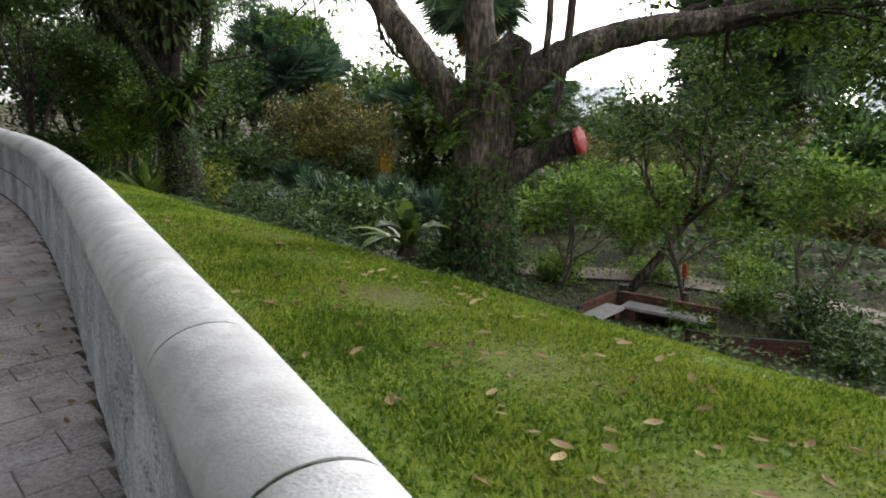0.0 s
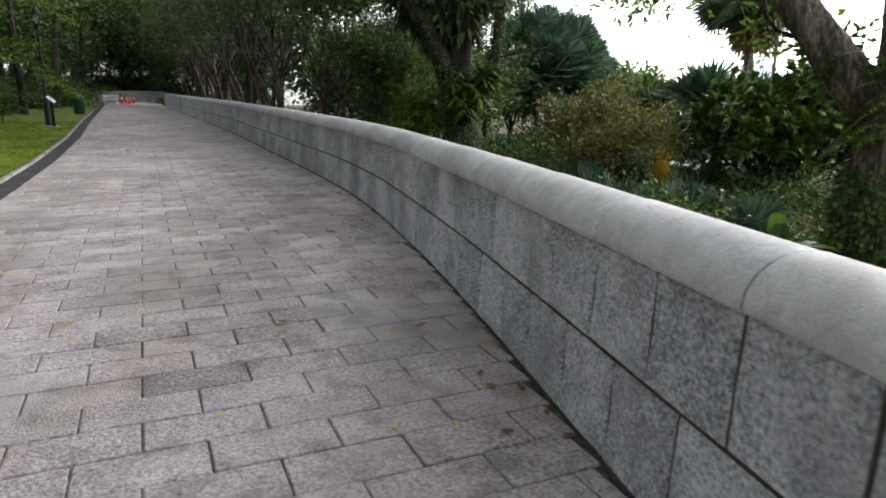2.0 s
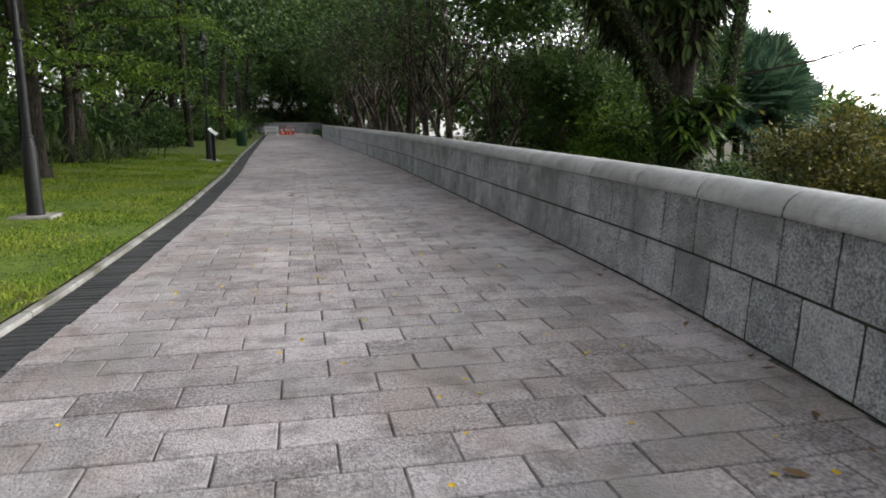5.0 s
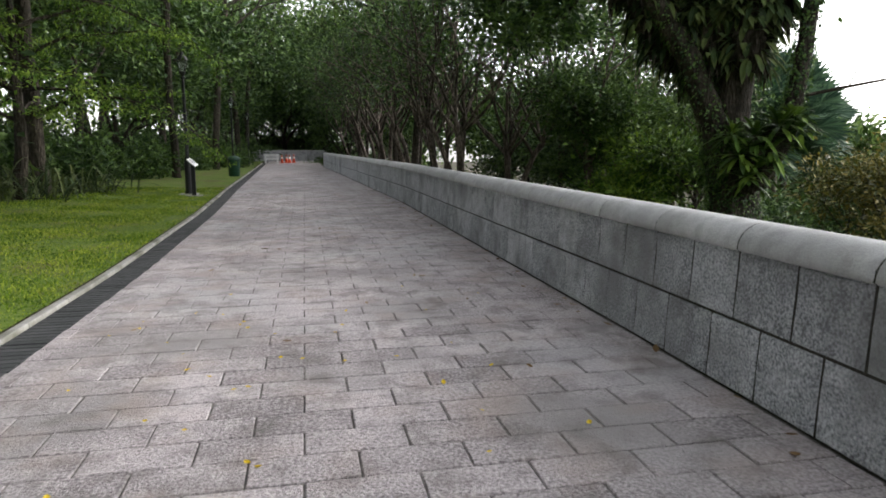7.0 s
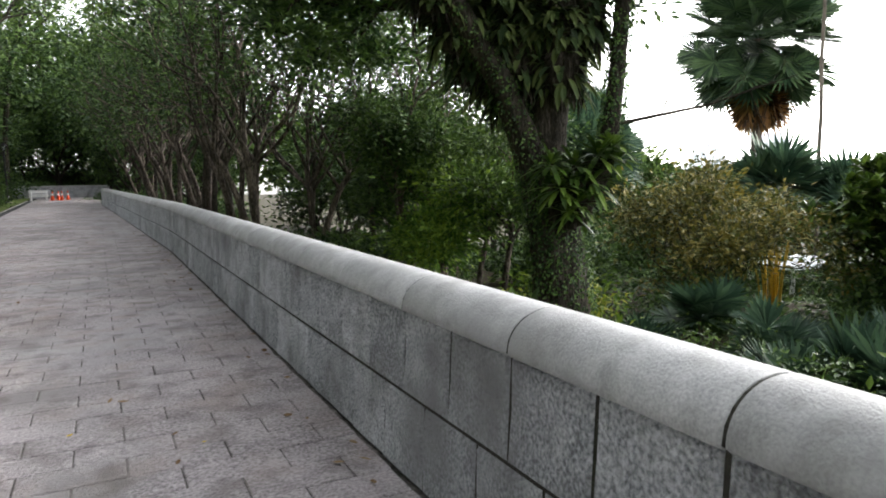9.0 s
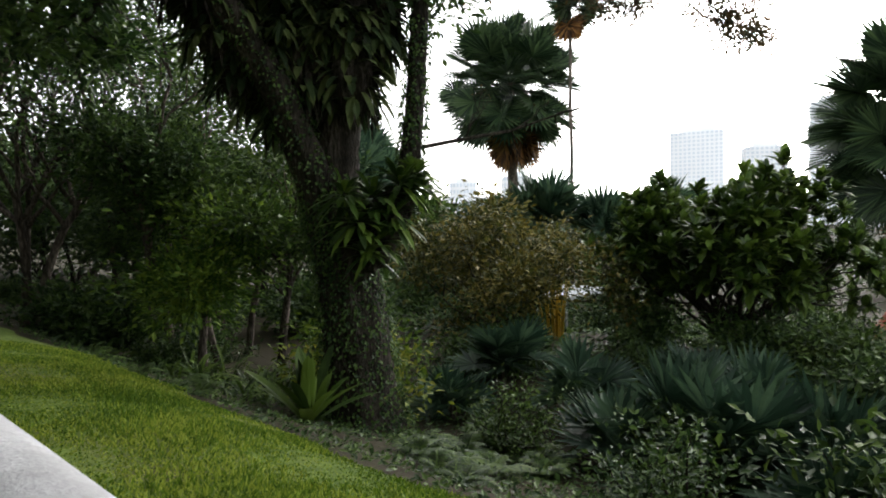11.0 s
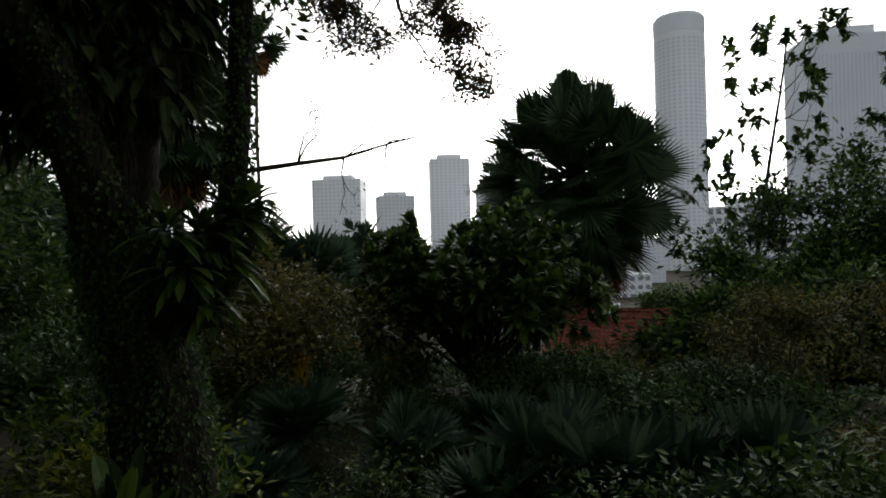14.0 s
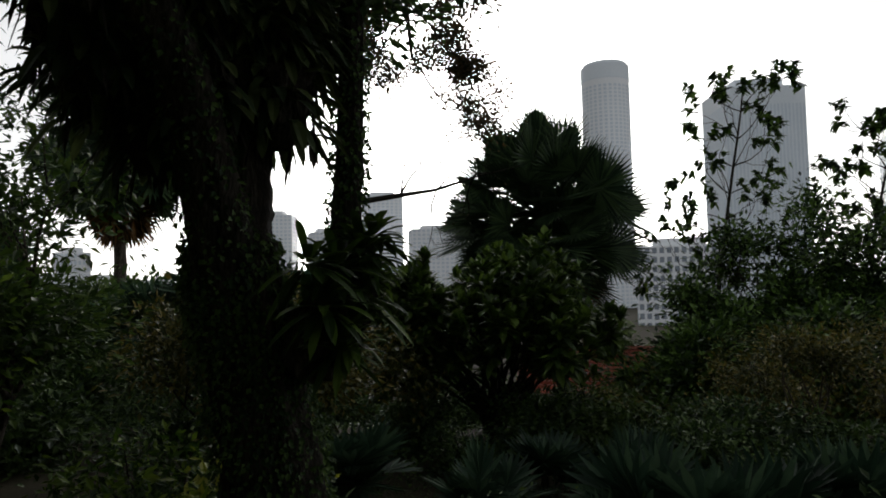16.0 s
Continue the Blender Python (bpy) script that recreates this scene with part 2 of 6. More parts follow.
class Shape:
    """Collects vertices and faces; made into one mesh."""

    def __init__(self):
        self.v, self.f, self.n = [], [], 0

    def add(self, v, f):
        v = np.asarray(v, float).reshape(-1, 3)
        self.v.append(v)
        self.f.append(np.asarray(f, int) + self.n)
        self.n += len(v)

    def box(self, x0, y0, z0, x1, y1, z1, m=None, c=0.0):
        """A box, with its upright and top edges cut back by c."""
        if c:
            lo = [(x0 + a, y0 + b) for a, b in ((c, 0), (x1 - x0 - c, 0), (x1 - x0, c), (x1 - x0, y1 - y0 - c), (x1 - x0 - c, y1 - y0), (c, y1 - y0), (0, y1 - y0 - c), (0, c))]
            top = [(x0 + c + (x - x0) * (x1 - x0 - 2 * c) / (x1 - x0), y0 + c + (y - y0) * (y1 - y0 - 2 * c) / (y1 - y0)) for x, y in lo]
            v = [(x, y, z0) for x, y in lo] + [(x, y, z1 - c) for x, y in lo] + [(x, y, z1) for x, y in top]
            f = [(i + 8 * k, (i + 1) % 8 + 8 * k, (i + 1) % 8 + 8 * k + 8, i + 8 * k + 8) for k in (0, 1) for i in range(8)]
            f += [(16, 17, 18, 19), (16, 19, 20, 23), (20, 21, 22, 23), (7, 6, 5, 4), (7, 4, 3, 0), (3, 2, 1, 0)]
        else:
            v = [(x, y, z) for z in (z0, z1) for x, y in ((x0, y0), (x1, y0), (x1, y1), (x0, y1))]
            f = [(0, 3, 2, 1), (4, 5, 6, 7), (0, 1, 5, 4), (1, 2, 6, 5), (2, 3, 7, 6), (3, 0, 4, 7)]
        v = np.array(v, float)
        if m is not None:
            v = v @ np.array(m.to_3x3()).T + np.array(m.translation)
        self.add(v, f)
        return self

    def tube(self, pts, radii, seg=8, lump=0.0, cap=True):
        """A tapered limb along the points, its skin uneven by lump."""
        pts = np.asarray(pts, float)
        n = len(pts)
        radii = np.broadcast_to(np.asarray(radii, float), (n,))
        if seg >= 12 and lump > 0.05:
            run = np.concatenate([[0], np.cumsum(np.linalg.norm(np.diff(pts, axis=0), axis=1))])
            n2 = max(n, int(run[-1] / 0.11))
            at = np.linspace(0, run[-1], n2)
            soft = [np.mean([np.interp(at + o, run, col) for o in (-0.25, 0, 0.25)], axis=0) for col in (*pts.T, radii)]
            pts, radii, n, seg = np.stack(soft[:3], -1), soft[3], n2, seg + 10
        t = np.gradient(pts, axis=0)
        t /= np.linalg.norm(t, axis=1)[:, None] + 1e-9
        ref = np.array([1.0, 0, 0]) if abs(t[:, 2]).mean() > 0.6 else np.array([0, 0, 1.0])
        a = np.cross(t, ref)
        a /= np.linalg.norm(a, axis=1)[:, None] + 1e-9
        b = np.cross(t, a)
        ang = np.arange(seg) * 2 * np.pi / seg
        rough = rng.normal(size=(n, seg))
        if n > 8:
            slow = np.cumsum(rng.normal(size=(n, seg)), axis=0)
            slow = (slow - slow.mean(0)) / (slow.std() + 1e-6)
            rough = 0.45 * rough + 0.9 * slow + 0.7 * rng.normal(size=(1, seg))
        r = radii[:, None] * (1 + lump * rough)
        v = pts[:, None] + (a[:, None] * np.cos(ang)[None, :, None] + b[:, None] * np.sin(ang)[None, :, None]) * r[..., None]
        i, j = np.meshgrid(np.arange(n - 1), np.arange(seg), indexing="ij")
        f = np.stack([i * seg + j, i * seg + (j + 1) % seg, (i + 1) * seg + (j + 1) % seg, (i + 1) * seg + j], -1).reshape(-1, 4)
        self.add(v, f)
        if cap:
            for k, rev in ((0, 1), (n - 1, 0)):
                ring = np.arange(seg)
                c = np.vstack([v[k], pts[k][None]])
                self.add(c, [(seg, *((j, (j + 1) % seg) if rev else ((j + 1) % seg, j)), seg) for j in ring])
        return self

    def rhombs(self, p, d, u, length, width, at=0.45, fold=0.15):
        """Many small leaves: base p, way d, upper side u."""
        p, d, u = (np.asarray(x, float) for x in (p, d, u))
        s = np.cross(d, u)
        s /= np.linalg.norm(s, axis=1)[:, None] + 1e-9
        up = np.cross(s, d)
        length, width = (np.broadcast_to(np.asarray(x, float), (len(p),))[:, None] for x in (length, width))
        mid = p + d * length * at + up * width * fold
        v = np.stack([p, mid + s * width / 2, p + d * length, mid - s * width / 2], 1)
        k = np.arange(len(p))[:, None] * 4
        self.add(v, np.concatenate([k + np.array([[0, 1, 2, 2]]), k + np.array([[0, 2, 3, 3]])]))
        return self

    def straps(self, p, d, length, width, droop=0.5, segs=5, fold=0.12, tip=0.9):
        """Long arching leaves with a keel: three rows of vertices each."""
        p, d = np.asarray(p, float), np.asarray(d, float)
        n = len(p)
        length, width, droop = (np.broadcast_to(np.asarray(x, float), (n,)) for x in (length, width, droop))
        s = np.linspace(0, 1, segs + 1)
        c = p[:, None] + d[:, None] * (length[:, None] * s)[..., None]
        c[..., 2] -= (droop * length)[:, None] * s ** 2
        t = np.gradient(c, axis=1)
        t /= np.linalg.norm(t, axis=2)[..., None] + 1e-9
        side = np.cross(t, np.array([0, 0, 1.0]) + 0.15 * d[:, None])
        side /= np.linalg.norm(side, axis=2)[..., None] + 1e-9
        up = np.cross(side, t)
        w = width[:, None] * (0.25 + 0.75 * np.sin(np.pi * np.clip(s * 0.8 + 0.12, 0, 1)))[None] * np.where(s > 0.98, 1 - tip, 1)[None]
        edge = up * (fold * w)[..., None]
        v = np.stack([c - side * w[..., None] / 2 + edge, c, c + side * w[..., None] / 2 + edge], 2)
        k = (np.arange(n) * (segs + 1) * 3)[:, None, None]
        i, j = np.meshgrid(np.arange(segs), np.arange(2), indexing="ij")
        f = np.stack([i * 3 + j, i * 3 + j + 1, (i + 1) * 3 + j + 1, (i + 1) * 3 + j], -1).reshape(1, -1, 4)
        self.add(v, (k + f).reshape(-1, 4))
        return self

    def mesh(self, name, mat, smooth=False):
        me = bpy.data.meshes.new(name)
        v = np.concatenate(self.v) if self.v else np.zeros((0, 3))
        faces = [f for f in self.f]
        quads = np.concatenate([f.reshape(-1, 4) for f in faces if f.shape[-1] == 4] or [np.zeros((0, 4), int)])
        tri = (quads[:, 2] == quads[:, 3]) | (quads[:, 3] == quads[:, 0])
        counts = np.where(tri, 3, 4)
        keep = np.ones((len(quads), 4), bool)
        keep[tri, 3] = False
        loops = quads[keep]
        me.vertices.add(len(v))
        me.vertices.foreach_set("co", v.astype(np.float32).ravel())
        me.loops.add(len(loops))
        me.loops.foreach_set("vertex_index", loops.astype(np.int32))
        me.polygons.add(len(quads))
        starts = np.concatenate([[0], np.cumsum(counts)[:-1]]).astype(np.int32)
        me.polygons.foreach_set("loop_start", starts)
        me.polygons.foreach_set("use_smooth", np.full(len(quads), smooth, bool))
        me.update(calc_edges=True)
        me.validate()
        me.materials.append(mat)
        return me


def part(name, shape, mat, parent, label="", smooth=False, kind=""):
    """Links a shape (or a ready mesh) as one mesh object under a thing or a part."""
    me = shape if isinstance(shape, bpy.types.Mesh) else shape.mesh(name, mat, smooth)
    ob = new(name, me)
    ob.parent = parent
    return tagged(ob, label, kind=kind)


def thing(name, label, category, group="", at=(0, 0, 0), kind=""):
    ob = new(name)
    ob.location = at
    ob.empty_display_size = 0.2
    return tagged(ob, label, category, group, kind)


def unit(v):
    v = np.asarray(v, float)
    return v / (np.linalg.norm(v, axis=-1, keepdims=True) + 1e-9)


def rand_dirs(n, up=0.0):
    d = rng.normal(size=(n, 3))
    d[:, 2] += up
    return unit(d)

# ---- the lie of the land ----
WALL_Y = np.array([-9.0, -4.0, -1.6, 0.0, 1.6, 3.1, 4.1, 6.0, 7.85, 10.1, 11.6, 13.5, 16.0, 30.0, 42.0, 66.0])
WALL_X = np.array([-2.6, -0.85, -0.2, 0.2, 0.58, 0.86, 1.06, 1.43, 1.77, 2.1, 2.28, 2.39, 2.42, 2.42, 2.0, 1.15])
LEFT_Y = np.array([-9.0, 0.0, 5.0, 11.4, 14.0, 20.0, 28.0, 38.0, 70.0, 95.0])
LEFT_X = np.array([-6.0, -4.1, -3.35, -2.62, -2.45, -2.33, -2.42, -2.78, -3.6, -4.3])


def smooth_line(y, ys, xs):
    """A gentle curve through the knots."""
    y = np.asarray(y, float)
    k = np.linspace(-0.9, 0.9, 7)
    return np.mean([np.interp(y + d, ys, xs) for d in k], axis=0)


def wall_x(y):
    return smooth_line(y, WALL_Y, WALL_X)


def left_x(y):
    return smooth_line(y, LEFT_Y, LEFT_X)


def road_z(x, y):
    return 0.0043 * x + 0.0129 * y - 0.3504


SLOPE_D = np.array([0.0, 1.0, 2.0, 3.1, 4.3, 6.4, 8.5, 10.5, 24.0, 34.0, 60.0, 120.0, 400.0, 4000.0])
SLOPE_H = np.array([-0.42, -0.46, -0.55, -0.82, -1.3, -2.2, -2.95, -3.3, -3.6, -6.2, -9.0, -13.0, -22.0, -22.0])


def ground_z(x, y):
    """Height of the open ground: nearly level under the road, a lawn outside the wall, a bank and a lower terrace."""
    x, y = np.asarray(x, float), np.asarray(y, float)
    yc = np.clip(y, -60, 110)
    wall = np.interp(yc, WALL_Y, WALL_X) + 0.36
    d = x - wall
    fall = np.where(d > 0, np.maximum(0, x - 2.78), -1)
    top = road_z(0, yc)
    near = np.interp(yc, [-10, 3, 25, 60, 110], [-0.02, 0.0, 0.2, 0.55, 0.9]) * np.interp(d, [0, 2, 8], [1.0, 0.45, 0.0])
    right = np.interp(fall, SLOPE_D, SLOPE_H) + near
    lft = np.interp(yc, LEFT_Y, LEFT_X) - 0.46 - x
    left = top + np.interp(lft, [-1, 0, 1, 6, 14, 40, 200], [-0.06, -0.015, 0.0, 0.15, 0.9, 4.0, 16.0])
    mid = top - 0.06
    z = np.where(d > 0, right, np.where(lft > 0, left, mid))
    z = z + np.where((d > 1) | (lft > 0.4), 0.03 * np.sin(x * 1.3 + 0.6 * y) * np.sin(y * 0.9), 0)
    return z


def gz(x, y):
    return float(ground_z(x, y))


def axis(knots):
    """Grid lines from (start, step) pairs up to a last value."""
    out = []
    for (a, step), (b, _) in zip(knots, knots[1:]):
        out += list(np.arange(a, b - 1e-6, step))
    return np.array(out + [knots[-1][0]])


def sheet(xs, ys, fz):
    s = Shape()
    X, Y = np.meshgrid(xs, ys)
    Z = fz(X, Y)
    n, m = X.shape
    i, j = np.meshgrid(np.arange(n - 1), np.arange(m - 1), indexing="ij")
    f = np.stack([i * m + j, i * m + j + 1, (i + 1) * m + j + 1, (i + 1) * m + j], -1).reshape(-1, 4)
    s.add(np.stack([X, Y, Z], -1), f)
    return s


gx = axis([(-1500, 300), (-300, 40), (-60, 6), (-24, 1.5), (-9, 0.4), (16, 1.5), (40, 6), (100, 40), (400, 300), (2200, 0)])
gy = axis([(-1500, 300), (-300, 40), (-60, 6), (-12, 0.5), (40, 1.5), (100, 6), (160, 40), (400, 300), (2200, 0)])
ground = new("ground", sheet(gx, gy, ground_z).mesh("ground", M_EARTH, True))
tagged(ground, "dark leaf-strewn earth falling away to a lower terrace", "ground", kind="structure")


def ribbon(y0, y1, step, xa, xb, z_of):
    """A strip along the road between the curves xa and xb."""
    ys = np.arange(y0, y1 + step / 2, step)
    s = Shape()
    a, b = xa(ys), xb(ys)
    v = np.stack([np.stack([a, ys, z_of(a, ys)], -1), np.stack([b, ys, z_of(b, ys)], -1)], 1)
    k = np.arange(len(ys) - 1)[:, None] * 2
    s.add(v, k + np.array([[0, 1, 3, 2]]))
    return s


# lawns: a sheet of turf 2 cm over the earth, blades on top
def turf(name, x_of, ys, label):
    s = Shape()
    u = np.linspace(0, 1, 19)
    X = np.stack([x_of(u, y) for y in ys])
    Y = np.repeat(ys[:, None], len(u), 1)
    Z = ground_z(X, Y) + 0.025
    n, m = X.shape
    i, j = np.meshgrid(np.arange(n - 1), np.arange(m - 1), indexing="ij")
    s.add(np.stack([X, Y, Z], -1), np.stack([i * m + j, i * m + j + 1, (i + 1) * m + j + 1, (i + 1) * m + j], -1).reshape(-1, 4))
    return tagged(new(name, s.mesh(name, M_SOIL, True)), label, "lawn", kind="structure")


def lawn_right(u, y):
    a = wall_x(y) + 0.37
    return a + u * (6.75 + 0.3 * np.sin(y * 0.5) + 0.2 * np.sin(y * 1.7) - a)


def lawn_left(u, y):
    return left_x(y) - 0.5 - u * np.interp(y, [-9, 8, 30, 60, 95], [9, 7, 6.5, 5, 3])


lawn_1 = turf("lawn_1", lawn_right, np.arange(-6, 40, 0.4), "mown green lawn sloping away outside the parapet")
lawn_2 = turf("lawn_2", lawn_left, np.arange(-8, 92, 0.5), "mown green lawn beside the paved walk")


def blades(parent, count, y0, y1, x_of, tall, bias=1.0):
    y = y0 + (y1 - y0) * rng.random(count) ** bias
    u = rng.random(count)
    x = x_of(u, y)
    patch = 0.7 + 0.5 * np.sin(x * 2.1 + y) * np.sin(y * 1.7 - x)
    p = np.stack([x, y, ground_z(x, y) + 0.02], -1)
    d = rand_dirs(count, 1.3)
    d[:, 2] = np.abs(d[:, 2])
    s = Shape().rhombs(p, d, rand_dirs(count), tall * (0.5 + rng.random(count)) * patch, 0.011 + 0.008 * rng.random(count), 0.3)
    part("grass_blades", s, M_GRASS, parent, "short green grass blades", kind="stuff")


blades(lawn_1, 180000, -1.5, 9.0, lawn_right, 0.06)
blades(lawn_1, 170000, 9.0, 30.0, lawn_right, 0.07)
blades(lawn_2, 170000, 9.0, 38.0, lawn_left, 0.065, 1.3)

# ---- road bed, gutter, kerb ----
road = tagged(new("pavement", ribbon(-9, 95, 0.5, lambda y: left_x(y), lambda y: np.where(y < 66, wall_x(np.minimum(y, 66)) + 0.06, 1.2), lambda x, y: road_z(x, y) - 0.01).mesh("pavement", M_GROUT)),
              "walk paved with large grey granite slabs in running bond", "pavement", kind="structure")
gutter = tagged(new("gutter", ribbon(-9, 92, 0.5, lambda y: left_x(y) - 0.37, lambda y: left_x(y), lambda x, y: road_z(x, y) - 0.02).mesh("gutter", M_JOINT)),
                "shallow gutter strip of dark bricks along the walk", "gutter", kind="structure")

# ---- parapet wall ----
PITCH, CAP_L = 0.531, 1.062
GAP = 0.022
wy = np.arange(-6.0, 66.0, 0.01)
wxs = wall_x(wy)
arc = np.concatenate([[0], np.cumsum(np.hypot(np.diff(wxs), np.diff(wy)))])


def foot(y):
    """The wall stands a little higher along its curve."""
    return float(np.interp(y, [-6, 4, 9], [0.033, 0.033, 0.0]))


def on_wall(s):
    """Place and heading on the wall's inner foot at the run s."""
    y = float(np.interp(s, arc, wy))
    x = float(np.interp(s, arc, wxs))
    dx = float(wall_x(y + 0.2) - wall_x(y - 0.2)) / 0.4
    return x, y, road_z(x, y) + foot(y), math.atan2(-dx, 1.0)


# runs of coping stones: a little shorter along the curve
S_END = float(np.interp(65.9, wy, arc))
j0, j1 = (float(np.interp(v, wy, arc)) for v in (7.12, 14.77))
JOINTS = np.concatenate([np.arange(j0, 0.2, -1.005)[:0:-1], np.linspace(j0, j1, 8)[:-1], np.arange(j1, S_END, CAP_L)])
core = Shape()
sy = np.arange(-6.0, 66.01, 0.5)
sx = wall_x(sy)
prof = [(-0.004, -0.25), (0.0525, 0.9)] + [(0.22 - 0.198 * math.cos(v), 0.918 + 0.164 * math.sin(v) ** 0.92) for v in np.linspace(0, math.pi, 11)] + [(0.36, 0.9), (0.36, -0.9)]
cv = np.stack([np.stack([sx + a, sy, road_z(sx, sy) + h], -1) for a, h in prof], 1)
ring_n = len(prof)
k = np.arange(len(sy) - 1)[:, None, None] * ring_n
q = np.array([[i, i + 1, i + 1 + ring_n, i + ring_n] for i in range(ring_n - 1)])[None]
cv[:, :, 2] += np.array([foot(v) for v in sy])[:, None]
core.add(cv, (k + q).reshape(-1, 4))
core.add(cv[-1], [(0, i, i + 1, i + 1) for i in range(1, ring_n - 1)])
parapet = tagged(new("wall_parapet", core.mesh("wall_parapet", M_JOINT)), "curving parapet wall of rough grey granite blocks", "wall", kind="structure")


def block_mesh(name, w, h, depth, bulge):
    """A rough-faced block: its face is a chamfered, uneven grid."""
    s = Shape()
    ys = np.array([-w / 2, -w / 2 + 0.012, 0.0, w / 2 - 0.012, w / 2])
    zs = np.array([0, 0.012, h / 2, h - 0.012, h])
    Y, Z = np.meshgrid(ys, zs)
    edge = (np.abs(Y) > w / 2 - 1e-6) | (Z < 1e-6) | (Z > h - 1e-6)
    X = np.where(edge, 0.006, -bulge * rng.random(Y.shape))
    i, j = np.meshgrid(np.arange(4), np.arange(4), indexing="ij")
    s.add(np.stack([X + 0.05 * Z, Y, Z], -1), np.stack([i * 5 + j, (i + 1) * 5 + j, (i + 1) * 5 + j + 1, i * 5 + j + 1], -1).reshape(-1, 4))
    f = Shape()
    c = np.array([(0.006 + 0.05 * z, y, z) for z in (0, h) for y in (-w / 2, w / 2)] + [(depth, y, z) for z in (0, h) for y in (-w / 2, w / 2)])
    s.add(c, [(0, 1, 5, 4), (2, 6, 7, 3), (0, 4, 6, 2), (1, 3, 7, 5)])
    return s.mesh(name, M_GRANITE)


variants = [block_mesh("block", PITCH - GAP, 0.44, 0.075, 0.012) for _ in range(5)]
far_blocks = Shape()


def place_local(v, s, h):
    x, y, z, a = on_wall(s)
    c, n = math.cos(a), math.sin(a)
    out = np.empty_like(v)
    out[:, 0] = x + v[:, 0] * c - v[:, 1] * n
    out[:, 1] = y + v[:, 0] * n + v[:, 1] * c
    out[:, 2] = z + h + v[:, 2] + 0.0129 * v[:, 1]
    return out


def mesh_arrays(me):
    v = np.empty(len(me.vertices) * 3)
    me.vertices.foreach_get("co", v)
    return v.reshape(-1, 3), np.array([p.vertices[:] for p in me.polygons if len(p.vertices) == 4])


raw = [mesh_arrays(m) for m in variants]
upper = np.sort(np.concatenate([JOINTS, (JOINTS[1:] + JOINTS[:-1]) / 2]))
lower = (upper[1:] + upper[:-1]) / 2 + 0.02 * rng.normal(size=len(upper) - 1)
for course, (h0, runs) in enumerate(((0.005, lower), (0.464, upper))):
    for sa, sb in zip(runs, runs[1:]):
        kind, s, g = int(rng.integers(5)), (sa + sb) / 2, (sb - sa - GAP) / (PITCH - GAP)
        x, y, z, a = on_wall(s)
        shift = 0.023 * course
        if 0.5 < y < 30:
            ob = part("block", variants[kind], None, parapet)
            ob.matrix_basis = Matrix.Translation((x + shift, y, z + h0)) @ Euler((math.atan(0.0129), 0, a)).to_matrix().to_4x4() @ Matrix.Diagonal((1, g, 1, 1))
        else:
            v = place_local(raw[kind][0] * (1, g, 1) + (shift, 0, 0), s, h0)
            far_blocks.add(v, raw[kind][1])
part("far_blocks", far_blocks, M_GRANITE, parapet, "rough granite blocks further along the wall", kind="stuff")


def cap_mesh(name, length):
    """A coping stone: half-round top with rolled lower edges, slightly rounded at its joints."""
    s = Shape()
    ang = np.linspace(0, np.pi, 19)
    cx, a, b, z0 = 0.205, 0.205, 0.172, 0.918
    px = np.concatenate([[cx - a + 0.015], cx - a * np.cos(ang), [cx + a - 0.015]])
    pz = np.concatenate([[z0 - 0.012], z0 + b * np.sin(ang) ** 0.92, [z0 - 0.012]])
    ends = [(-length / 2, 0.975), (-length / 2 + 0.008, 1.0), (length / 2 - 0.008, 1.0), (length / 2, 0.975)]
    v = np.stack([np.stack([cx + (px - cx) * g, np.full_like(px, y), z0 + (pz - z0) * g], -1) for y, g in ends])
    m = len(px)
    i, j = np.meshgrid(np.arange(3), np.arange(m), indexing="ij")
    s.add(v, np.stack([i * m + j, (i + 1) * m + j, (i + 1) * m + (j + 1) % m, i * m + (j + 1) % m], -1).reshape(-1, 4))
    for k in (0, 3):
        s.add(np.vstack([v[k], v[k].mean(0)[None]]), [(m, j, (j + 1) % m, m) if k else (m, (j + 1) % m, j, m) for j in range(m)])
    return s.mesh(name, M_CAP, True)


cap_me = cap_mesh("coping_stone", CAP_L - 0.012)
for sa, sb in zip(JOINTS, JOINTS[1:]):
    x, y, z, a = on_wall((sa + sb) / 2)
    ob = part("coping_stone", cap_me, None, parapet, "pale half-round granite coping")
    ob.matrix_basis = Matrix.Translation((x + 0.015, y, z)) @ Euler((math.atan(0.0129), 0, a)).to_matrix().to_4x4() @ Matrix.Diagonal((1, (sb - sa) / CAP_L, 1, 1))

# ---- plants ----
def limb(shape, p, d, length, r0, r1, bend=0.25, n=6, sag=0.0, seg=7, lump=0.05):
    """A wandering limb; returns its points."""
    pts, d = [np.array(p, float)], unit(d)
    for i in range(n):
        d = unit(d + rng.normal(0, bend, 3) * 0.5 + np.array([0, 0, -sag]))
        pts.append(pts[-1] + d * length / n)
    shape.tube(pts, np.linspace(r0, r1, n + 1), seg, lump)
    return np.array(pts), d


def grow(shape, p, d, length, r, depth, tips, spread=0.6, kids=3, up=0.15, ratio=0.66, bend=0.3):
    """Branches again and again; the ends of the last shoots go into tips."""
    pts, end = limb(shape, p, d, length, r, r * 0.6, bend, 5, -up * 0.3, 7 if depth > 1 else 5)
    if depth == 0:
        tips += [(pts[-1], end), (pts[3], end)]
        return
    for k in range(kids):
        nd = unit(end + rng.normal(0, spread, 3) + np.array([0, 0, up]))
        start = pts[-1] if k < 2 else pts[int(rng.integers(2, 5))]
        grow(shape, start, nd, length * ratio * (0.8 + 0.4 * rng.random()), r * 0.55, depth - 1, tips, spread, kids, up, ratio, bend)


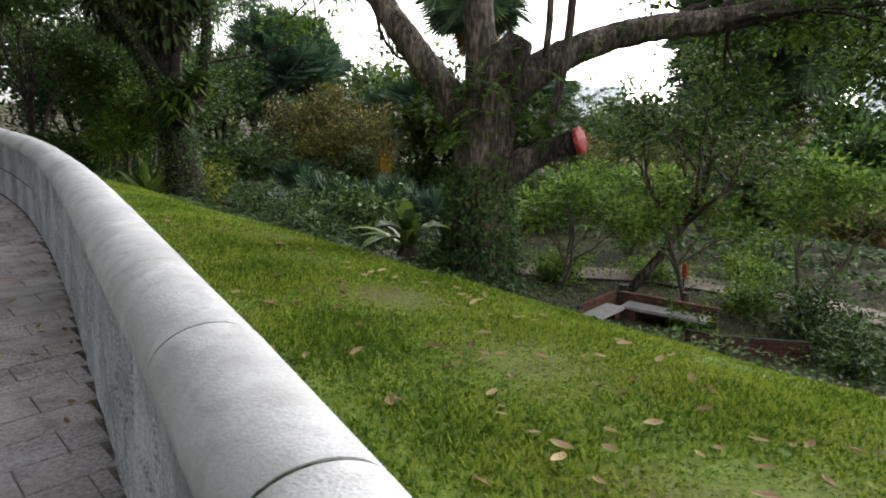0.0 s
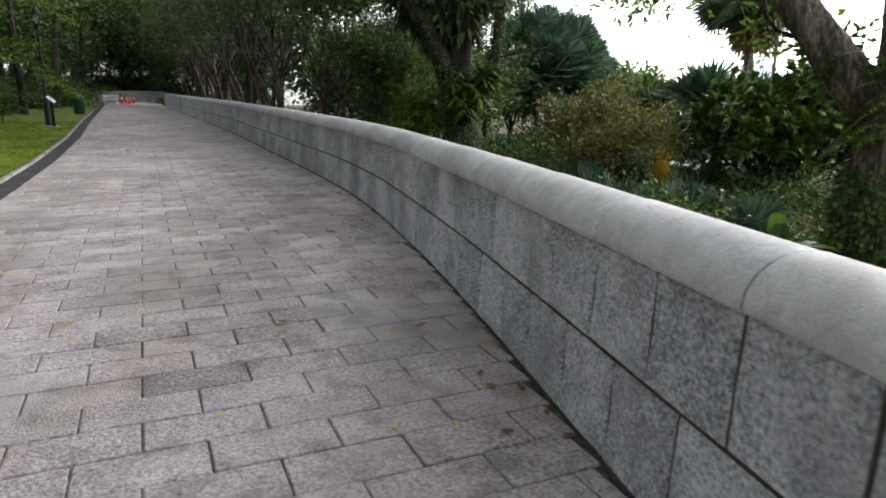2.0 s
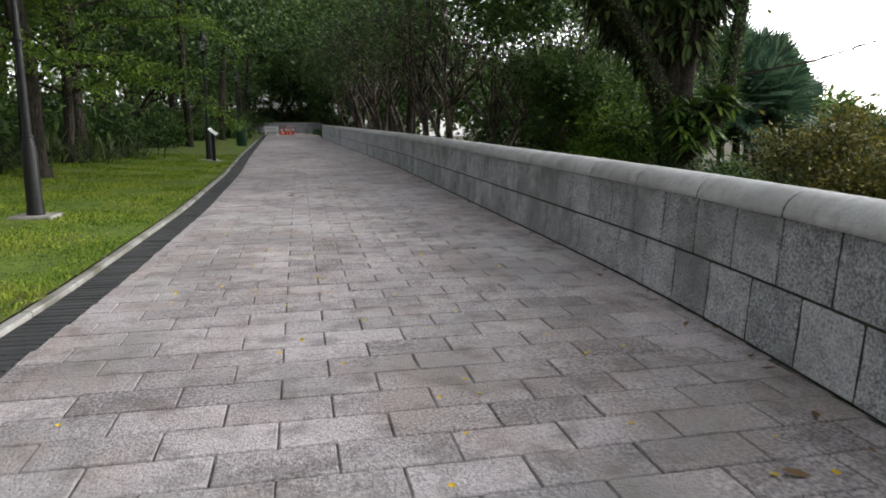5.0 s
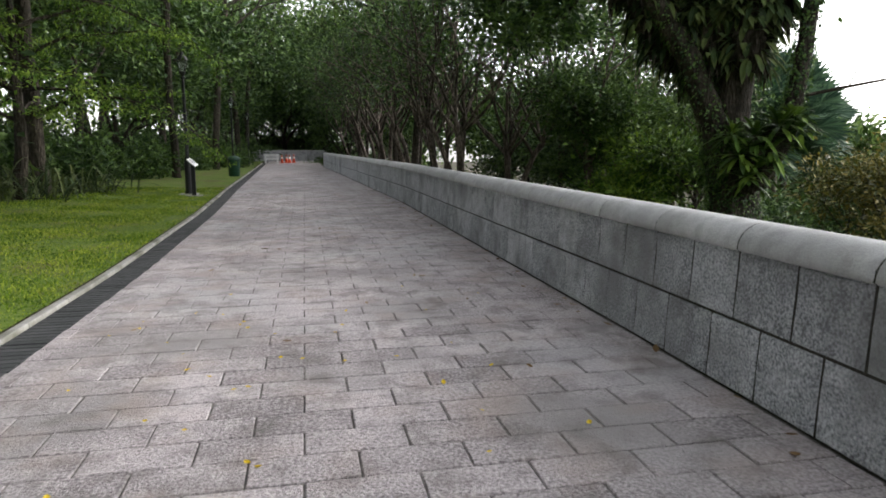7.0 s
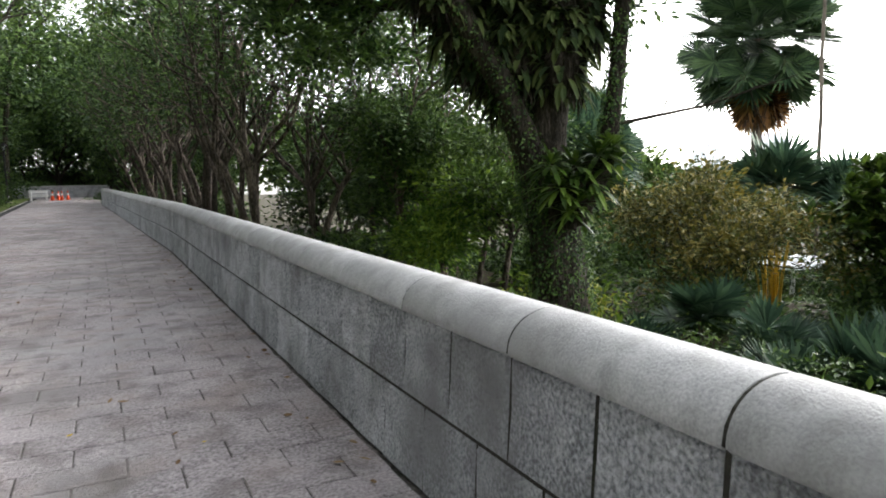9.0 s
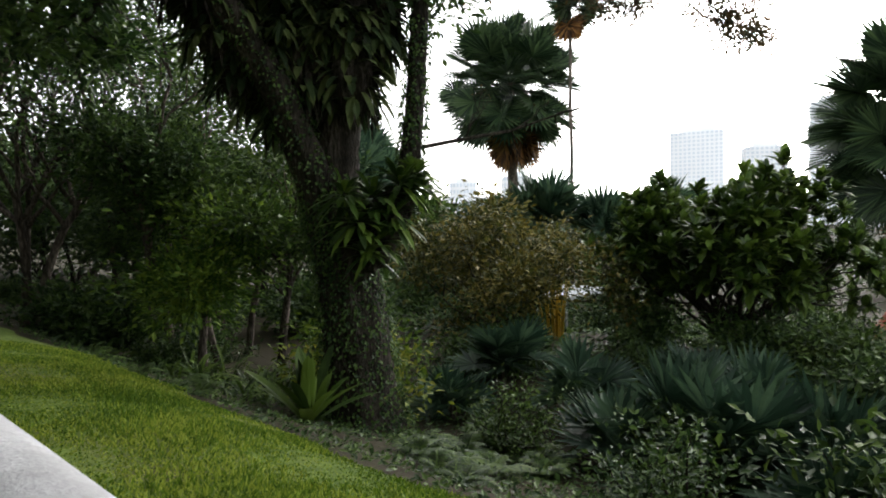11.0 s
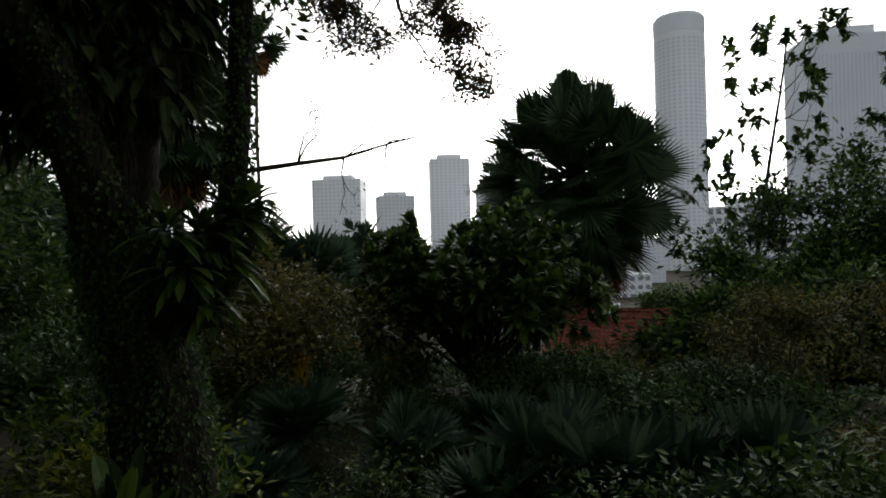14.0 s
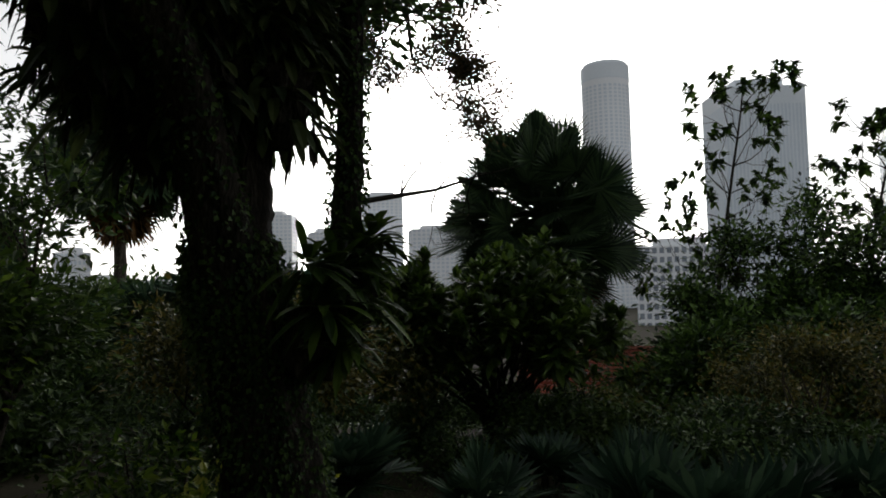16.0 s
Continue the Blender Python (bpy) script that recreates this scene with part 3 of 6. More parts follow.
def leaf_cloud(shape, tips, per, radius, size, flat=0.6, up=0.2, aspect=0.45, droop=0.2):
    """Loose sprays of small leaves about the shoots' ends."""
    c = np.repeat(np.array([t[0] for t in tips]), per, 0)
    n = len(c)
    off = rng.normal(size=(n, 3)) * radius * (0.35 + 0.65 * rng.random((n, 1)))
    off[:, 2] *= flat
    d = unit(off + rng.normal(0, 0.5, (n, 3)) * radius + np.array([0, 0, (up - droop) * radius]))
    u = unit(rng.normal(0, 0.55, (n, 3)) + np.array([0, 0, 1.0]))
    L = size * (0.55 + 0.9 * rng.random(n))
    shape.rhombs(c + off, d, u, L, L * aspect)


def rosettes(shape, tips, leaves, length, width, lift=0.25, droop=0.25):
    """Whorls of long leaves at the shoots' ends."""
    n = len(tips)
    c = np.repeat(np.array([t[0] for t in tips]), leaves, 0)
    d = np.repeat(np.array([t[1] for t in tips]), leaves, 0)
    out = unit(rand_dirs(n * leaves) + d * 0.6 + np.array([0, 0, lift]))
    L = length * (0.6 + 0.6 * rng.random(n * leaves))
    shape.straps(c + rng.normal(0, 0.05, c.shape), out, L, L * width / length, droop, 3)


def tree(name, label, at, height, spread, bark, leaf, leaf_size=0.16, per=40, r0=None, fork=0.4, depth=3, lean=(0, 0), cloud=0.55, kids=3, aspect=0.45, group="", bend=0.25, whorl=None, up=0.15, stems=1, rise=0.5):
    """A tree with trunk, limbs and a crown of separate leaves."""
    x, y = at
    ob = thing(name, label, "tree", group, (x, y, gz(x, y) - 0.05))
    r0 = r0 or height * 0.022
    wood, tips = Shape(), []
    for k in range(stems):
        a = rng.random() * 6.28
        lean_k = np.array([lean[0], lean[1], 1.0]) + (np.array([math.cos(a), math.sin(a), 0]) * 0.35 if stems > 1 else 0)
        base = np.array([math.cos(a), math.sin(a), 0]) * (r0 * 1.5 if stems > 1 else 0)
        pts, end = limb(wood, base, lean_k, height * fork, r0, r0 * 0.7, bend * 0.6, 6, 0, 10, 0.07)
        wood.tube([base + (0, 0, -0.3), base + (0, 0, 0.35)], [r0 * 1.6, r0 * 1.02], 10, 0.08)
        reach = spread / sum(0.66 ** i for i in range(depth + 1)) * 1.15
        for b in range(kids + 1):
            a = 6.28 * (b + rng.random() * 0.7) / (kids + 1)
            d = unit([math.cos(a) * 0.8, math.sin(a) * 0.8, 0.7 * rise + rise * height * (1 - fork) / spread * (0.5 + rng.random())])
            grow(wood, pts[-1 - (b % 2)], d, reach, r0 * 0.5, depth - 1, tips, 0.5, kids, up, 0.66, bend)
        grow(wood, pts[-1], unit(end + (0, 0, 0.6)), height * (1 - fork) * 0.42, r0 * 0.55, depth - 1, tips, 0.5, kids, up, 0.66, bend)
    part("trunk", wood, bark, ob, smooth=True)
    crown = Shape()
    if whorl:
        rosettes(crown, tips, *whorl)
    else:
        leaf_cloud(crown, tips, per, cloud, leaf_size, aspect=aspect)
    part("crown", crown, leaf, ob)
    return ob


def shrub(name, label, at, height, width, leaf, size=0.12, count=1800, bark=None, group="", category="shrub", aspect=0.45):
    """A rounded but ragged bush: stems and leaves set about them."""
    x, y = at
    ob = thing(name, label, category, group, (x, y, gz(x, y) - 0.03))
    wood, tips = Shape(), []
    for k in range(9):
        a = rng.random() * 6.28
        d = unit([math.cos(a) * width / height * rng.random(), math.sin(a) * width / height * rng.random(), 0.9])
        pts, end = limb(wood, (0, 0, 0), d, height * (0.6 + 0.35 * rng.random()), 0.02 + height * 0.006, 0.008, 0.5, 5, 0, 5)
        for q in pts[1:]:
            tips.append((q, end))
            tips.append((q + rng.normal(0, width * 0.14, 3) * (1, 1, 0.6), end))
            tips.append((q + rng.normal(0, width * 0.2, 3) * (1, 1, 0.5), end))
    part("stem", wood, bark or M_BARK_DARK, ob)
    s = Shape()
    leaf_cloud(s, tips, max(3, count // len(tips)), height * 0.13 + 0.06, size, aspect=aspect)
    s.v = [np.maximum(v, [-99, -99, 0.02]) for v in s.v]
    part("foliage", s, leaf, ob)
    return ob


def fan_leaf(shape, hub, d, n, L, arc=2.5, fingers=26, split=0.56):
    """A palmate blade: fingers that touch to the split, then stand apart."""
    ang = np.linspace(-arc, arc, fingers)
    d, n = unit(d), unit(n)
    s = np.cross(d, n)
    n = np.cross(s, d)
    ways = d[None] * np.cos(ang)[:, None] + s[None] * np.sin(ang)[:, None] + n[None] * (0.18 * np.abs(np.sin(ang)))[:, None]
    length = L * (0.82 + 0.18 * np.cos(ang)) * (0.93 + 0.1 * rng.random(fingers))
    width = 2 * L * split * math.tan(arc / (fingers - 1)) * 1.05
    u = unit(n[None] + 0.5 * (np.arange(fingers)[:, None] % 2 - 0.5) * s[None])
    shape.rhombs(np.repeat(hub[None], fingers, 0), unit(ways), u, length, width, split, 0.1)


def fan_palm(name, label, at, trunk_h, leaf_len, count, leaf, trunk_r=0.22, stalk=1.1, skirt=0, fingers=26, base_z=None, low=-0.7, group="", bark=None, dead=None):
    """A palm with palmate leaves on long stalks, and a skirt of dead ones."""
    x, y = at
    z = gz(x, y) if base_z is None else base_z
    ob = thing(name, label, "palm", group, (x, y, z - 0.05))
    tr = Shape()
    hs = np.linspace(0, trunk_h, 14)
    pts = np.stack([0.04 * np.sin(hs), 0.03 * np.cos(hs * 0.7), hs], -1)
    tr.tube(pts, trunk_r * (1.25 - 0.35 * hs / max(trunk_h, 0.1)) * (1 + 0.06 * (np.arange(14) % 2)), 12, 0.05)
    part("trunk", tr, bark or M_BARK, ob, smooth=True)
    top = pts[-1]
    green, brown, stalks = Shape(), Shape(), Shape()
    for k in range(count + skirt):
        a = k * 2.399 + rng.normal(0, 0.2)
        if k < count:
            e = 1.35 - (1.35 - low) * ((k + 0.5) / count) ** 0.8 + rng.normal(0, 0.08)
        else:
            e = low - 0.25 - 0.35 * rng.random()
        d = np.array([math.cos(a) * math.cos(e), math.sin(a) * math.cos(e), math.sin(e)])
        st = stalk * leaf_len * ((0.85 + 0.15 * rng.random()) if k % 3 else (0.3 + 0.5 * rng.random()))
        hub = top + d * st + np.array([0, 0, -0.12 * st])
        stalks.tube([top + d * 0.05, top + d * st * 0.5, hub], [0.05 * leaf_len ** 0.5, 0.03 * leaf_len ** 0.5, 0.02 * leaf_len ** 0.5], 5, 0, False)
        perp = np.array([-math.cos(a) * math.sin(e), -math.sin(a) * math.sin(e), math.cos(e)])
        bd = unit(d + np.array([0, 0, -0.2]) + rng.normal(0, 0.12, 3))
        nn = unit(perp * 0.8 + d * 0.3 + rng.normal(0, 0.52, 3))
        fan_leaf(green if k < count else brown, hub, bd, nn, leaf_len * (0.85 + 0.3 * rng.random()), 2.4 if k < count else 1.9, fingers)
    part("leaf_stalk", stalks, leaf, ob, kind="stuff")
    part("crown", green, leaf, ob)
    if skirt:
        part("dead_leaves", brown, dead or M_PALM_DEAD, ob, "drooping dry brown fan leaves")
    return ob


def feather(shape, p, d, L, leaflets=26, size=0.35, droop=0.5, w=0.05):
    """A feather leaf: leaflets on both sides of an arching rib."""
    s = np.linspace(0.12, 1, leaflets)
    c = p[None] + d[None] * (L * s)[:, None]
    c[:, 2] -= droop * L * s ** 2
    t = unit(np.gradient(c, axis=0))
    side = unit(np.cross(t, np.array([0, 0, 1.0])))
    ln = size * L * np.sin(np.pi * (0.12 + 0.86 * s)) ** 0.6
    for sg in (-1, 1):
        dd = unit(side * sg + t * 0.6 + np.array([0, 0, -0.25]) + rng.normal(0, 0.06, c.shape))
        shape.rhombs(c, dd, np.repeat(np.array([[0, 0, 1.0]]), len(c), 0), ln, w * L, 0.4, 0.1)
    shape.straps(p[None], d[None], L, 0.02 * L + 0.01, droop, 6)


def tuft(name, label, at, length, width, count, leaf, category, droop=0.45, lift=0.9, z=None, segs=5, group="", spread=0.12):
    """A rosette of strap leaves out of one crown."""
    x, y = at
    ob = thing(name, label, category, group, (x, y, (gz(x, y) if z is None else z) - 0.02))
    a = np.arange(count) * 2.399
    e = lift * (0.35 + 0.75 * rng.random(count))
    d = np.stack([np.cos(a) * np.cos(e), np.sin(a) * np.cos(e), np.sin(e)], -1)
    s = Shape().straps(rng.normal(0, spread * 0.4, (count, 3)) * (1, 1, 0.2) + d * 0.03, d, length * (0.65 + 0.5 * rng.random(count)), width * (0.8 + 0.4 * rng.random(count)), droop, segs)
    part("leaves", s, leaf, ob)
    part("root_crown", Shape().tube([(0, 0, -0.15), (0, 0, 0.08)], [0.12 * length + 0.02, 0.08 * length], 8, 0.1), M_BARK_DARK, ob)
    return ob


def ivy(shape, n, pts, radii, size=0.07):
    """Leaves clinging round a limb."""
    pts, radii = np.asarray(pts, float), np.asarray(radii, float)
    s = rng.random(n) * (len(pts) - 1)
    i = np.minimum(s.astype(int), len(pts) - 2)
    f = (s - i)[:, None]
    c = pts[i] * (1 - f) + pts[i + 1] * f
    r = radii[i] * (1 - f[:, 0]) + radii[i + 1] * f[:, 0]
    a = rng.random(n) * 6.28
    out = np.stack([np.cos(a), np.sin(a), 0.1 * rng.normal(size=n)], -1)
    p = c + out * (r * (0.97 + 0.18 * rng.random(n)))[:, None]
    d = unit(np.array([0, 0, -0.7]) + rng.normal(0, 0.5, (n, 3)) + out * 0.35)
    L = size * (0.6 + 0.8 * rng.random(n))
    shape.rhombs(p, d, unit(out + rng.normal(0, 0.3, (n, 3))), L, L * 0.75, 0.4)


# ---- the old pollarded tree below the lawn ----
def old_tree():
    x, y = 10.05, 9.72
    z = gz(x, y)
    ob = thing("old_tree", "gnarled old tree with heavy limbs, ivied trunk and sawn stub", "tree", at=(x, y, z - 0.1))
    o = np.array([x, y, z - 0.1])

    def L(*pts):
        return [np.array(p) - o for p in pts]
    wood = Shape()
    lower = L((10.05, 9.75, -2.75), (10.05, 9.72, -2.1), (10.08, 9.7, -1.0), (10.1, 9.65, 0.2), (10.15, 9.6, 1.0), (10.25, 9.5, 1.7))
    lr = [0.85, 0.66, 0.58, 0.58, 0.55, 0.6]
    wood.tube(lower, lr, 20, 0.06)
    wood.tube(L((10.25, 9.5, 1.3), (10.35, 9.35, 2.0), (10.55, 9.15, 2.6), (10.62, 9.1, 2.75)), [0.5, 0.45, 0.38, 0.2], 14, 0.09)
    wood.tube(L((10.1, 9.65, 1.2), (10.1, 9.7, 2.2), (10.05, 9.8, 3.4), (10.0, 9.9, 5.0)), [0.4, 0.33, 0.28, 0.24], 12, 0.07)
    wood.tube(L((10.0, 9.75, 1.0), (9.6, 10.2, 1.6), (9.15, 10.6, 2.4), (8.9, 11.3, 3.3), (8.6, 12.0, 4.8)), [0.42, 0.34, 0.28, 0.24, 0.2], 12, 0.06)
    wood.tube(L((10.4, 9.3, 1.6), (10.8, 8.9, 2.05), (11.4, 8.45, 2.45), (12.1, 7.95, 2.75), (12.8, 7.3, 2.95), (13.5, 6.7, 3.02), (15.0, 5.6, 3.4), (17.0, 4.0, 4.2)), [0.4, 0.32, 0.28, 0.26, 0.25, 0.24, 0.2, 0.14], 12, 0.06)
    wood.tube(L((10.3, 9.4, -0.1), (10.5, 9.05, 0.2), (10.8, 8.55, 0.5), (11.0, 8.1, 0.68), (11.05, 7.98, 0.72)), [0.36, 0.28, 0.23, 0.24, 0.25], 12, 0.06)
    wood.tube(L((10.85, 8.5, 1.0), (10.9, 8.3, 2.0), (10.92, 8.2, 2.8), (11.0, 8.1, 5.0)), [0.09, 0.085, 0.08, 0.07], 8, 0.06)
    wood.tube(L((10.8, 8.7, 1.9), (10.75, 8.55, 3.0), (10.7, 8.5, 5.0)), [0.07, 0.07, 0.06], 8, 0.06)
    part("trunk", wood, M_BARK, ob, smooth=True)
    cut = Shape().tube(L((11.04, 8.0, 0.715), (11.07, 7.93, 0.735), (11.08, 7.9, 0.745)), [0.27, 0.285, 0.25], 16, 0.05)
    cut.tube(L((11.08, 7.9, 0.745), (11.083, 7.893, 0.747)), [0.14, 0.09], 12, 0.08)
    part("sawn_stub_end", cut, M_CUT, ob, "sawn branch end painted red")
    iv = Shape()
    ivy(iv, 7500, lower[:4], [0.95, 0.74, 0.66, 0.62], 0.085)
    part("ivy", iv, M_LEAF_DEEP, ob, "dark green ivy")
    tips = []
    w2 = Shape()
    for p, d in (((9.0, 11.2, 3.2), (-0.5, 0.7, 0.6)), ((8.6, 12.0, 4.8), (0.2, 0.5, 1)), ((13.5, 6.7, 3.0), (0.5, -0.3, 0.5)), ((15, 5.6, 3.4), (0.6, -0.6, 0.4)),
                 ((15.5, 5.2, 3.5), (0.2, -0.9, 0.1)), ((17, 4, 4.2), (0.5, -0.5, 0.6)), ((16.5, 4.4, 4.0), (0.9, 0.2, 0.1)), ((10, 9.9, 5), (0.1, 0.2, 1)), ((11, 8.1, 5), (0.3, -0.3, 1)), ((12.8, 7.3, 2.95), (0.5, -0.2, 0.4)), ((14.0, 6.3, 3.1), (0.6, 0.5, -0.05)), ((15, 5.6, 3.4), (0.6, 0.2, -0.2)), ((16, 4.8, 3.8), (0.6, -0.2, -0.25)), ((13.5, 6.7, 3.0), (0.2, -0.8, -0.15)), ((14.6, 5.9, 3.3), (0.9, 0.1, 0.3))):
        grow(w2, np.array(p) - o, d, 2.0, 0.09, 2, tips, 0.55, 3, 0.05)
    part("branchwork", w2, M_BARK_DARK, ob, kind="stuff")
    cr = Shape()
    leaf_cloud(cr, tips, 110, 0.5, 0.15, 0.45)
    part("crown", cr, M_LEAF_BRIGHT, ob)
    # young shoots with feathery leaves on the trunk
    sh = Shape()
    for k in range(260):
        q = [(9.8, 9.4, 1.5), (10.6, 8.9, 1.3), (11.0, 8.5, 1.2), (10.9, 8.7, 0.9), (9.5, 10.1, 1.6), (11.6, 8.3, 2.3), (9.6, 9.6, 0.6), (11.5, 8.6, 1.7), (12.6, 7.4, 2.6), (10.2, 9.0, 2.1)][k % 10]
        p = np.array(q) - o + rng.normal(0, 0.28, 3)
        a = rng.random() * 6.28
        feather(sh, p, unit([math.cos(a), math.sin(a), rng.normal(0.35, 0.5)]), 0.4 + 0.35 * rng.random(), 12, 0.26, 0.6, 0.07)
    part("shoot_growth", sh, M_LEAF_BRIGHT, ob, "bright young feathery shoots")
    return ob


old_tree()


# ---- the tree laden with ferns beside the lawn ----
TWIG = [(11.7, 25.8, 2.75), (12.6, 25.3, 2.95), (13.6, 24.9, 3.15), (14.3, 24.3, 3.45), (14.8, 23.5, 3.7)]


def fern_tree():
    x, y = 10.8, 26.6
    z = gz(x, y)
    o = np.array([x, y, z - 0.1])
    ob = thing("fern_laden_tree", "huge dark tree hung with ferns, ivy climbing its trunk", "tree", at=tuple(o))

    def L(*pts):
        return [np.array(p) - o for p in pts]
    wood = Shape()
    low = L((10.8, 26.55, z - 0.3), (10.8, 26.6, z + 0.5), (10.78, 26.7, -0.6), (10.75, 26.95, 0.6), (10.7, 27.15, 1.4), (10.7, 27.2, 2.2))
    wood.tube(low, [0.9, 0.68, 0.6, 0.58, 0.58, 0.52], 20, 0.08)
    left = L((10.6, 27.1, 1.2), (10.2, 27.1, 2.2), (9.5, 27.1, 3.7), (8.4, 27.3, 5.4), (7.2, 27.6, 7.6))
    wood.tube(left, [0.45, 0.36, 0.30, 0.26, 0.2], 12, 0.07)
    wood.tube(L((10.7, 27.2, 1.8), (10.8, 27.15, 3.5), (10.9, 27.0, 5.5), (11.0, 27.0, 8.0), (11.0, 26.8, 10.6)), [0.5, 0.44, 0.36, 0.28, 0.2], 14, 0.08)
    wood.tube(L((10.85, 26.5, 0.6), (11.2, 26.1, 1.2), (11.5, 25.9, 2.0), (11.7, 25.85, 3.4), (11.9, 25.85, 5.3), (12.2, 25.85, 8.0)), [0.3, 0.27, 0.22, 0.19, 0.18, 0.17], 12, 0.07)
    far = [(12.1, 25.85, 7.5), (14, 25.9, 9.2), (18, 26.3, 10.6), (22, 27.0, 11.2), (26.5, 27.6, 10.0)]
    wood.tube(L(*far), [0.17, 0.15, 0.12, 0.09, 0.06], 8, 0.06)
    part("trunk", wood, M_BARK_DARK, ob, smooth=True)
    bare, ends = Shape(), []
    bare.tube(L(*TWIG), [0.05, 0.04, 0.032, 0.022, 0.01], 6, 0.04)
    for p, d in ((TWIG[1], (0.4, 0.1, 0.9)), (TWIG[2], (0.7, -0.2, 0.5)), (TWIG[2], (0.5, 0.2, -0.3)), (TWIG[3], (0.6, -0.3, 0.5)), (TWIG[3], (0.6, 0.2, -0.2)), (TWIG[1], (0.2, -0.3, 0.8))):
        grow(bare, np.array(p) - o, d, 0.55, 0.018, 2, ends, 0.5, 2, 0.05, 0.7)
    part("bare_branch", bare, M_BARK_DARK, ob, "thin half-bare branch")
    tw = Shape()
    leaf_cloud(tw, ends, 2, 0.1, 0.06)
    part("twig_leaves", tw, M_LEAF_RUSTY, ob, kind="stuff")
    iv = Shape()
    ivy(iv, 9000, low[:6], [1.0, 0.78, 0.68, 0.64, 0.62, 0.56], 0.075)
    ivy(iv, 1500, left[:4], [0.5, 0.4, 0.33, 0.28], 0.08)
    ivy(iv, 1300, L((11.5, 25.9, 2.0), (11.7, 25.85, 3.4), (11.9, 25.85, 5.3)), [0.26, 0.24, 0.22], 0.08)
    part("ivy", iv, M_LEAF_DEEP, ob, "small-leaved ivy clinging to the trunk")
    # baskets of nest ferns on the fork, and a great dark mass above
    for q, n, ln in (((10.45, 25.7, 1.75), 46, 0.6), ((10.95, 25.5, 2.0), 46, 0.58), ((10.1, 25.75, 1.3), 42, 0.6), ((10.5, 25.6, 0.95), 40, 0.6), ((11.3, 25.45, 2.2), 32, 0.52), ((9.95, 25.9, 1.8), 30, 0.55), ((10.75, 25.5, 1.4), 40, 0.56), ((10.2, 25.6, 0.75), 30, 0.5), ((11.6, 25.6, 1.9), 28, 0.5)):
        a = np.arange(n) * 2.399
        e = 1.2 - 1.9 * rng.random(n)
        d = unit(np.stack([np.cos(a) * np.cos(e) - 0.12, np.sin(a) * np.cos(e) - 0.3, np.sin(e)], -1))
        nf = Shape().straps(np.repeat((np.array(q) - o)[None], n, 0) + d * 0.12, d, ln * (0.6 + 0.7 * rng.random(n)), 0.13, 0.35, 5)
        part("nest_fern", nf, M_FERN, ob, "glossy bird's-nest fern in the fork")
    bk = Shape()
    bk.tube(L((10.5, 26.3, 0.5), (10.55, 25.85, 1.0), (10.8, 25.75, 1.5), (11.3, 25.75, 1.8)), [0.3, 0.45, 0.42, 0.22], 12, 0.15)
    part("root_mat", bk, M_BARK_DARK, ob, "dark matted fern roots")
    # a thick collar of old fern roots and drooping fronds round the upper trunk
    collar, dark, dead = Shape(), Shape(), Shape()
    for cx, cy, cz, r, h in ((10.3, 27.9, 3.9, 0.62, 1.9), (10.1, 27.3, 4.4, 0.55, 1.9), (10.75, 26.6, 4.2, 0.55, 1.8), (11.1, 27.2, 4.5, 0.55, 2.2), (10.6, 28.3, 4.9, 0.5, 1.7), (9.6, 27.6, 5.0, 0.45, 1.6), (11.3, 26.5, 5.3, 0.45, 1.6), (8.7, 28.0, 5.3, 0.55, 1.7), (9.3, 28.2, 4.7, 0.6, 1.9), (8.0, 27.8, 6.0, 0.5, 1.5), (9.9, 28.4, 4.3, 0.5, 1.6)):
        collar.tube(L((cx, cy, cz - h * 0.5), (cx, cy, cz - h * 0.3), (cx, cy, cz), (cx, cy, cz + h * 0.6), (cx, cy, cz + h)), [r * 0.3, r * 0.75, r, r * 0.9, r * 0.5], 14, 0.12)
        n = 150
        a = rng.random(n) * 6.28
        u = rng.random(n)
        base = np.stack([cx + np.cos(a) * r * 0.85, cy + np.sin(a) * r * 0.85, cz + h * (u - 0.4)], -1) - o
        e = 0.5 - 1.5 * rng.random(n)
        d = unit(np.stack([np.cos(a) * np.cos(e), np.sin(a) * np.cos(e), np.sin(e)], -1) + rng.normal(0, 0.15, (n, 3)))
        dark.straps(base, d, 0.22 + 0.38 * rng.random(n), 0.15, 0.55, 5)
        m = 90
        a = rng.random(m) * 6.28
        base = np.stack([cx + np.cos(a) * r * 0.9, cy + np.sin(a) * r * 0.9, cz + h * (rng.random(m) * 0.5 - 0.45)], -1) - o
        dead.straps(base, unit(np.stack([np.cos(a) * 0.25, np.sin(a) * 0.25, np.full(m, -1.0)], -1) + rng.normal(0, 0.12, (m, 3))), 0.2 + 0.4 * rng.random(m), 0.05, 0.1, 3)
    for k in range(420):
        f = rng.random()
        a = rng.random() * 6.28
        c = np.array([10.4 - 2.6 * f, 27.3 + 0.5 * f, 4.6 + 2.6 * f]) if k % 2 else np.array([10.9, 27.0, 4.6 + 2.6 * f])
        q = c + np.array([math.cos(a), math.sin(a), 0.0]) * (0.3 + 0.85 * rng.random()) - o
        n = 9
        b = np.arange(n) * 2.399 + a
        e = 0.6 - 1.5 * rng.random(n)
        d = np.stack([np.cos(b) * np.cos(e) + 0.5 * math.cos(a), np.sin(b) * np.cos(e) + 0.5 * math.sin(a), np.sin(e)], -1)
        dark.straps(np.repeat(q[None], n, 0), unit(d), 0.22 + 0.4 * rng.random(n), 0.13, 0.5, 4)
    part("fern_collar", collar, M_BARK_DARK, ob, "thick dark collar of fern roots")
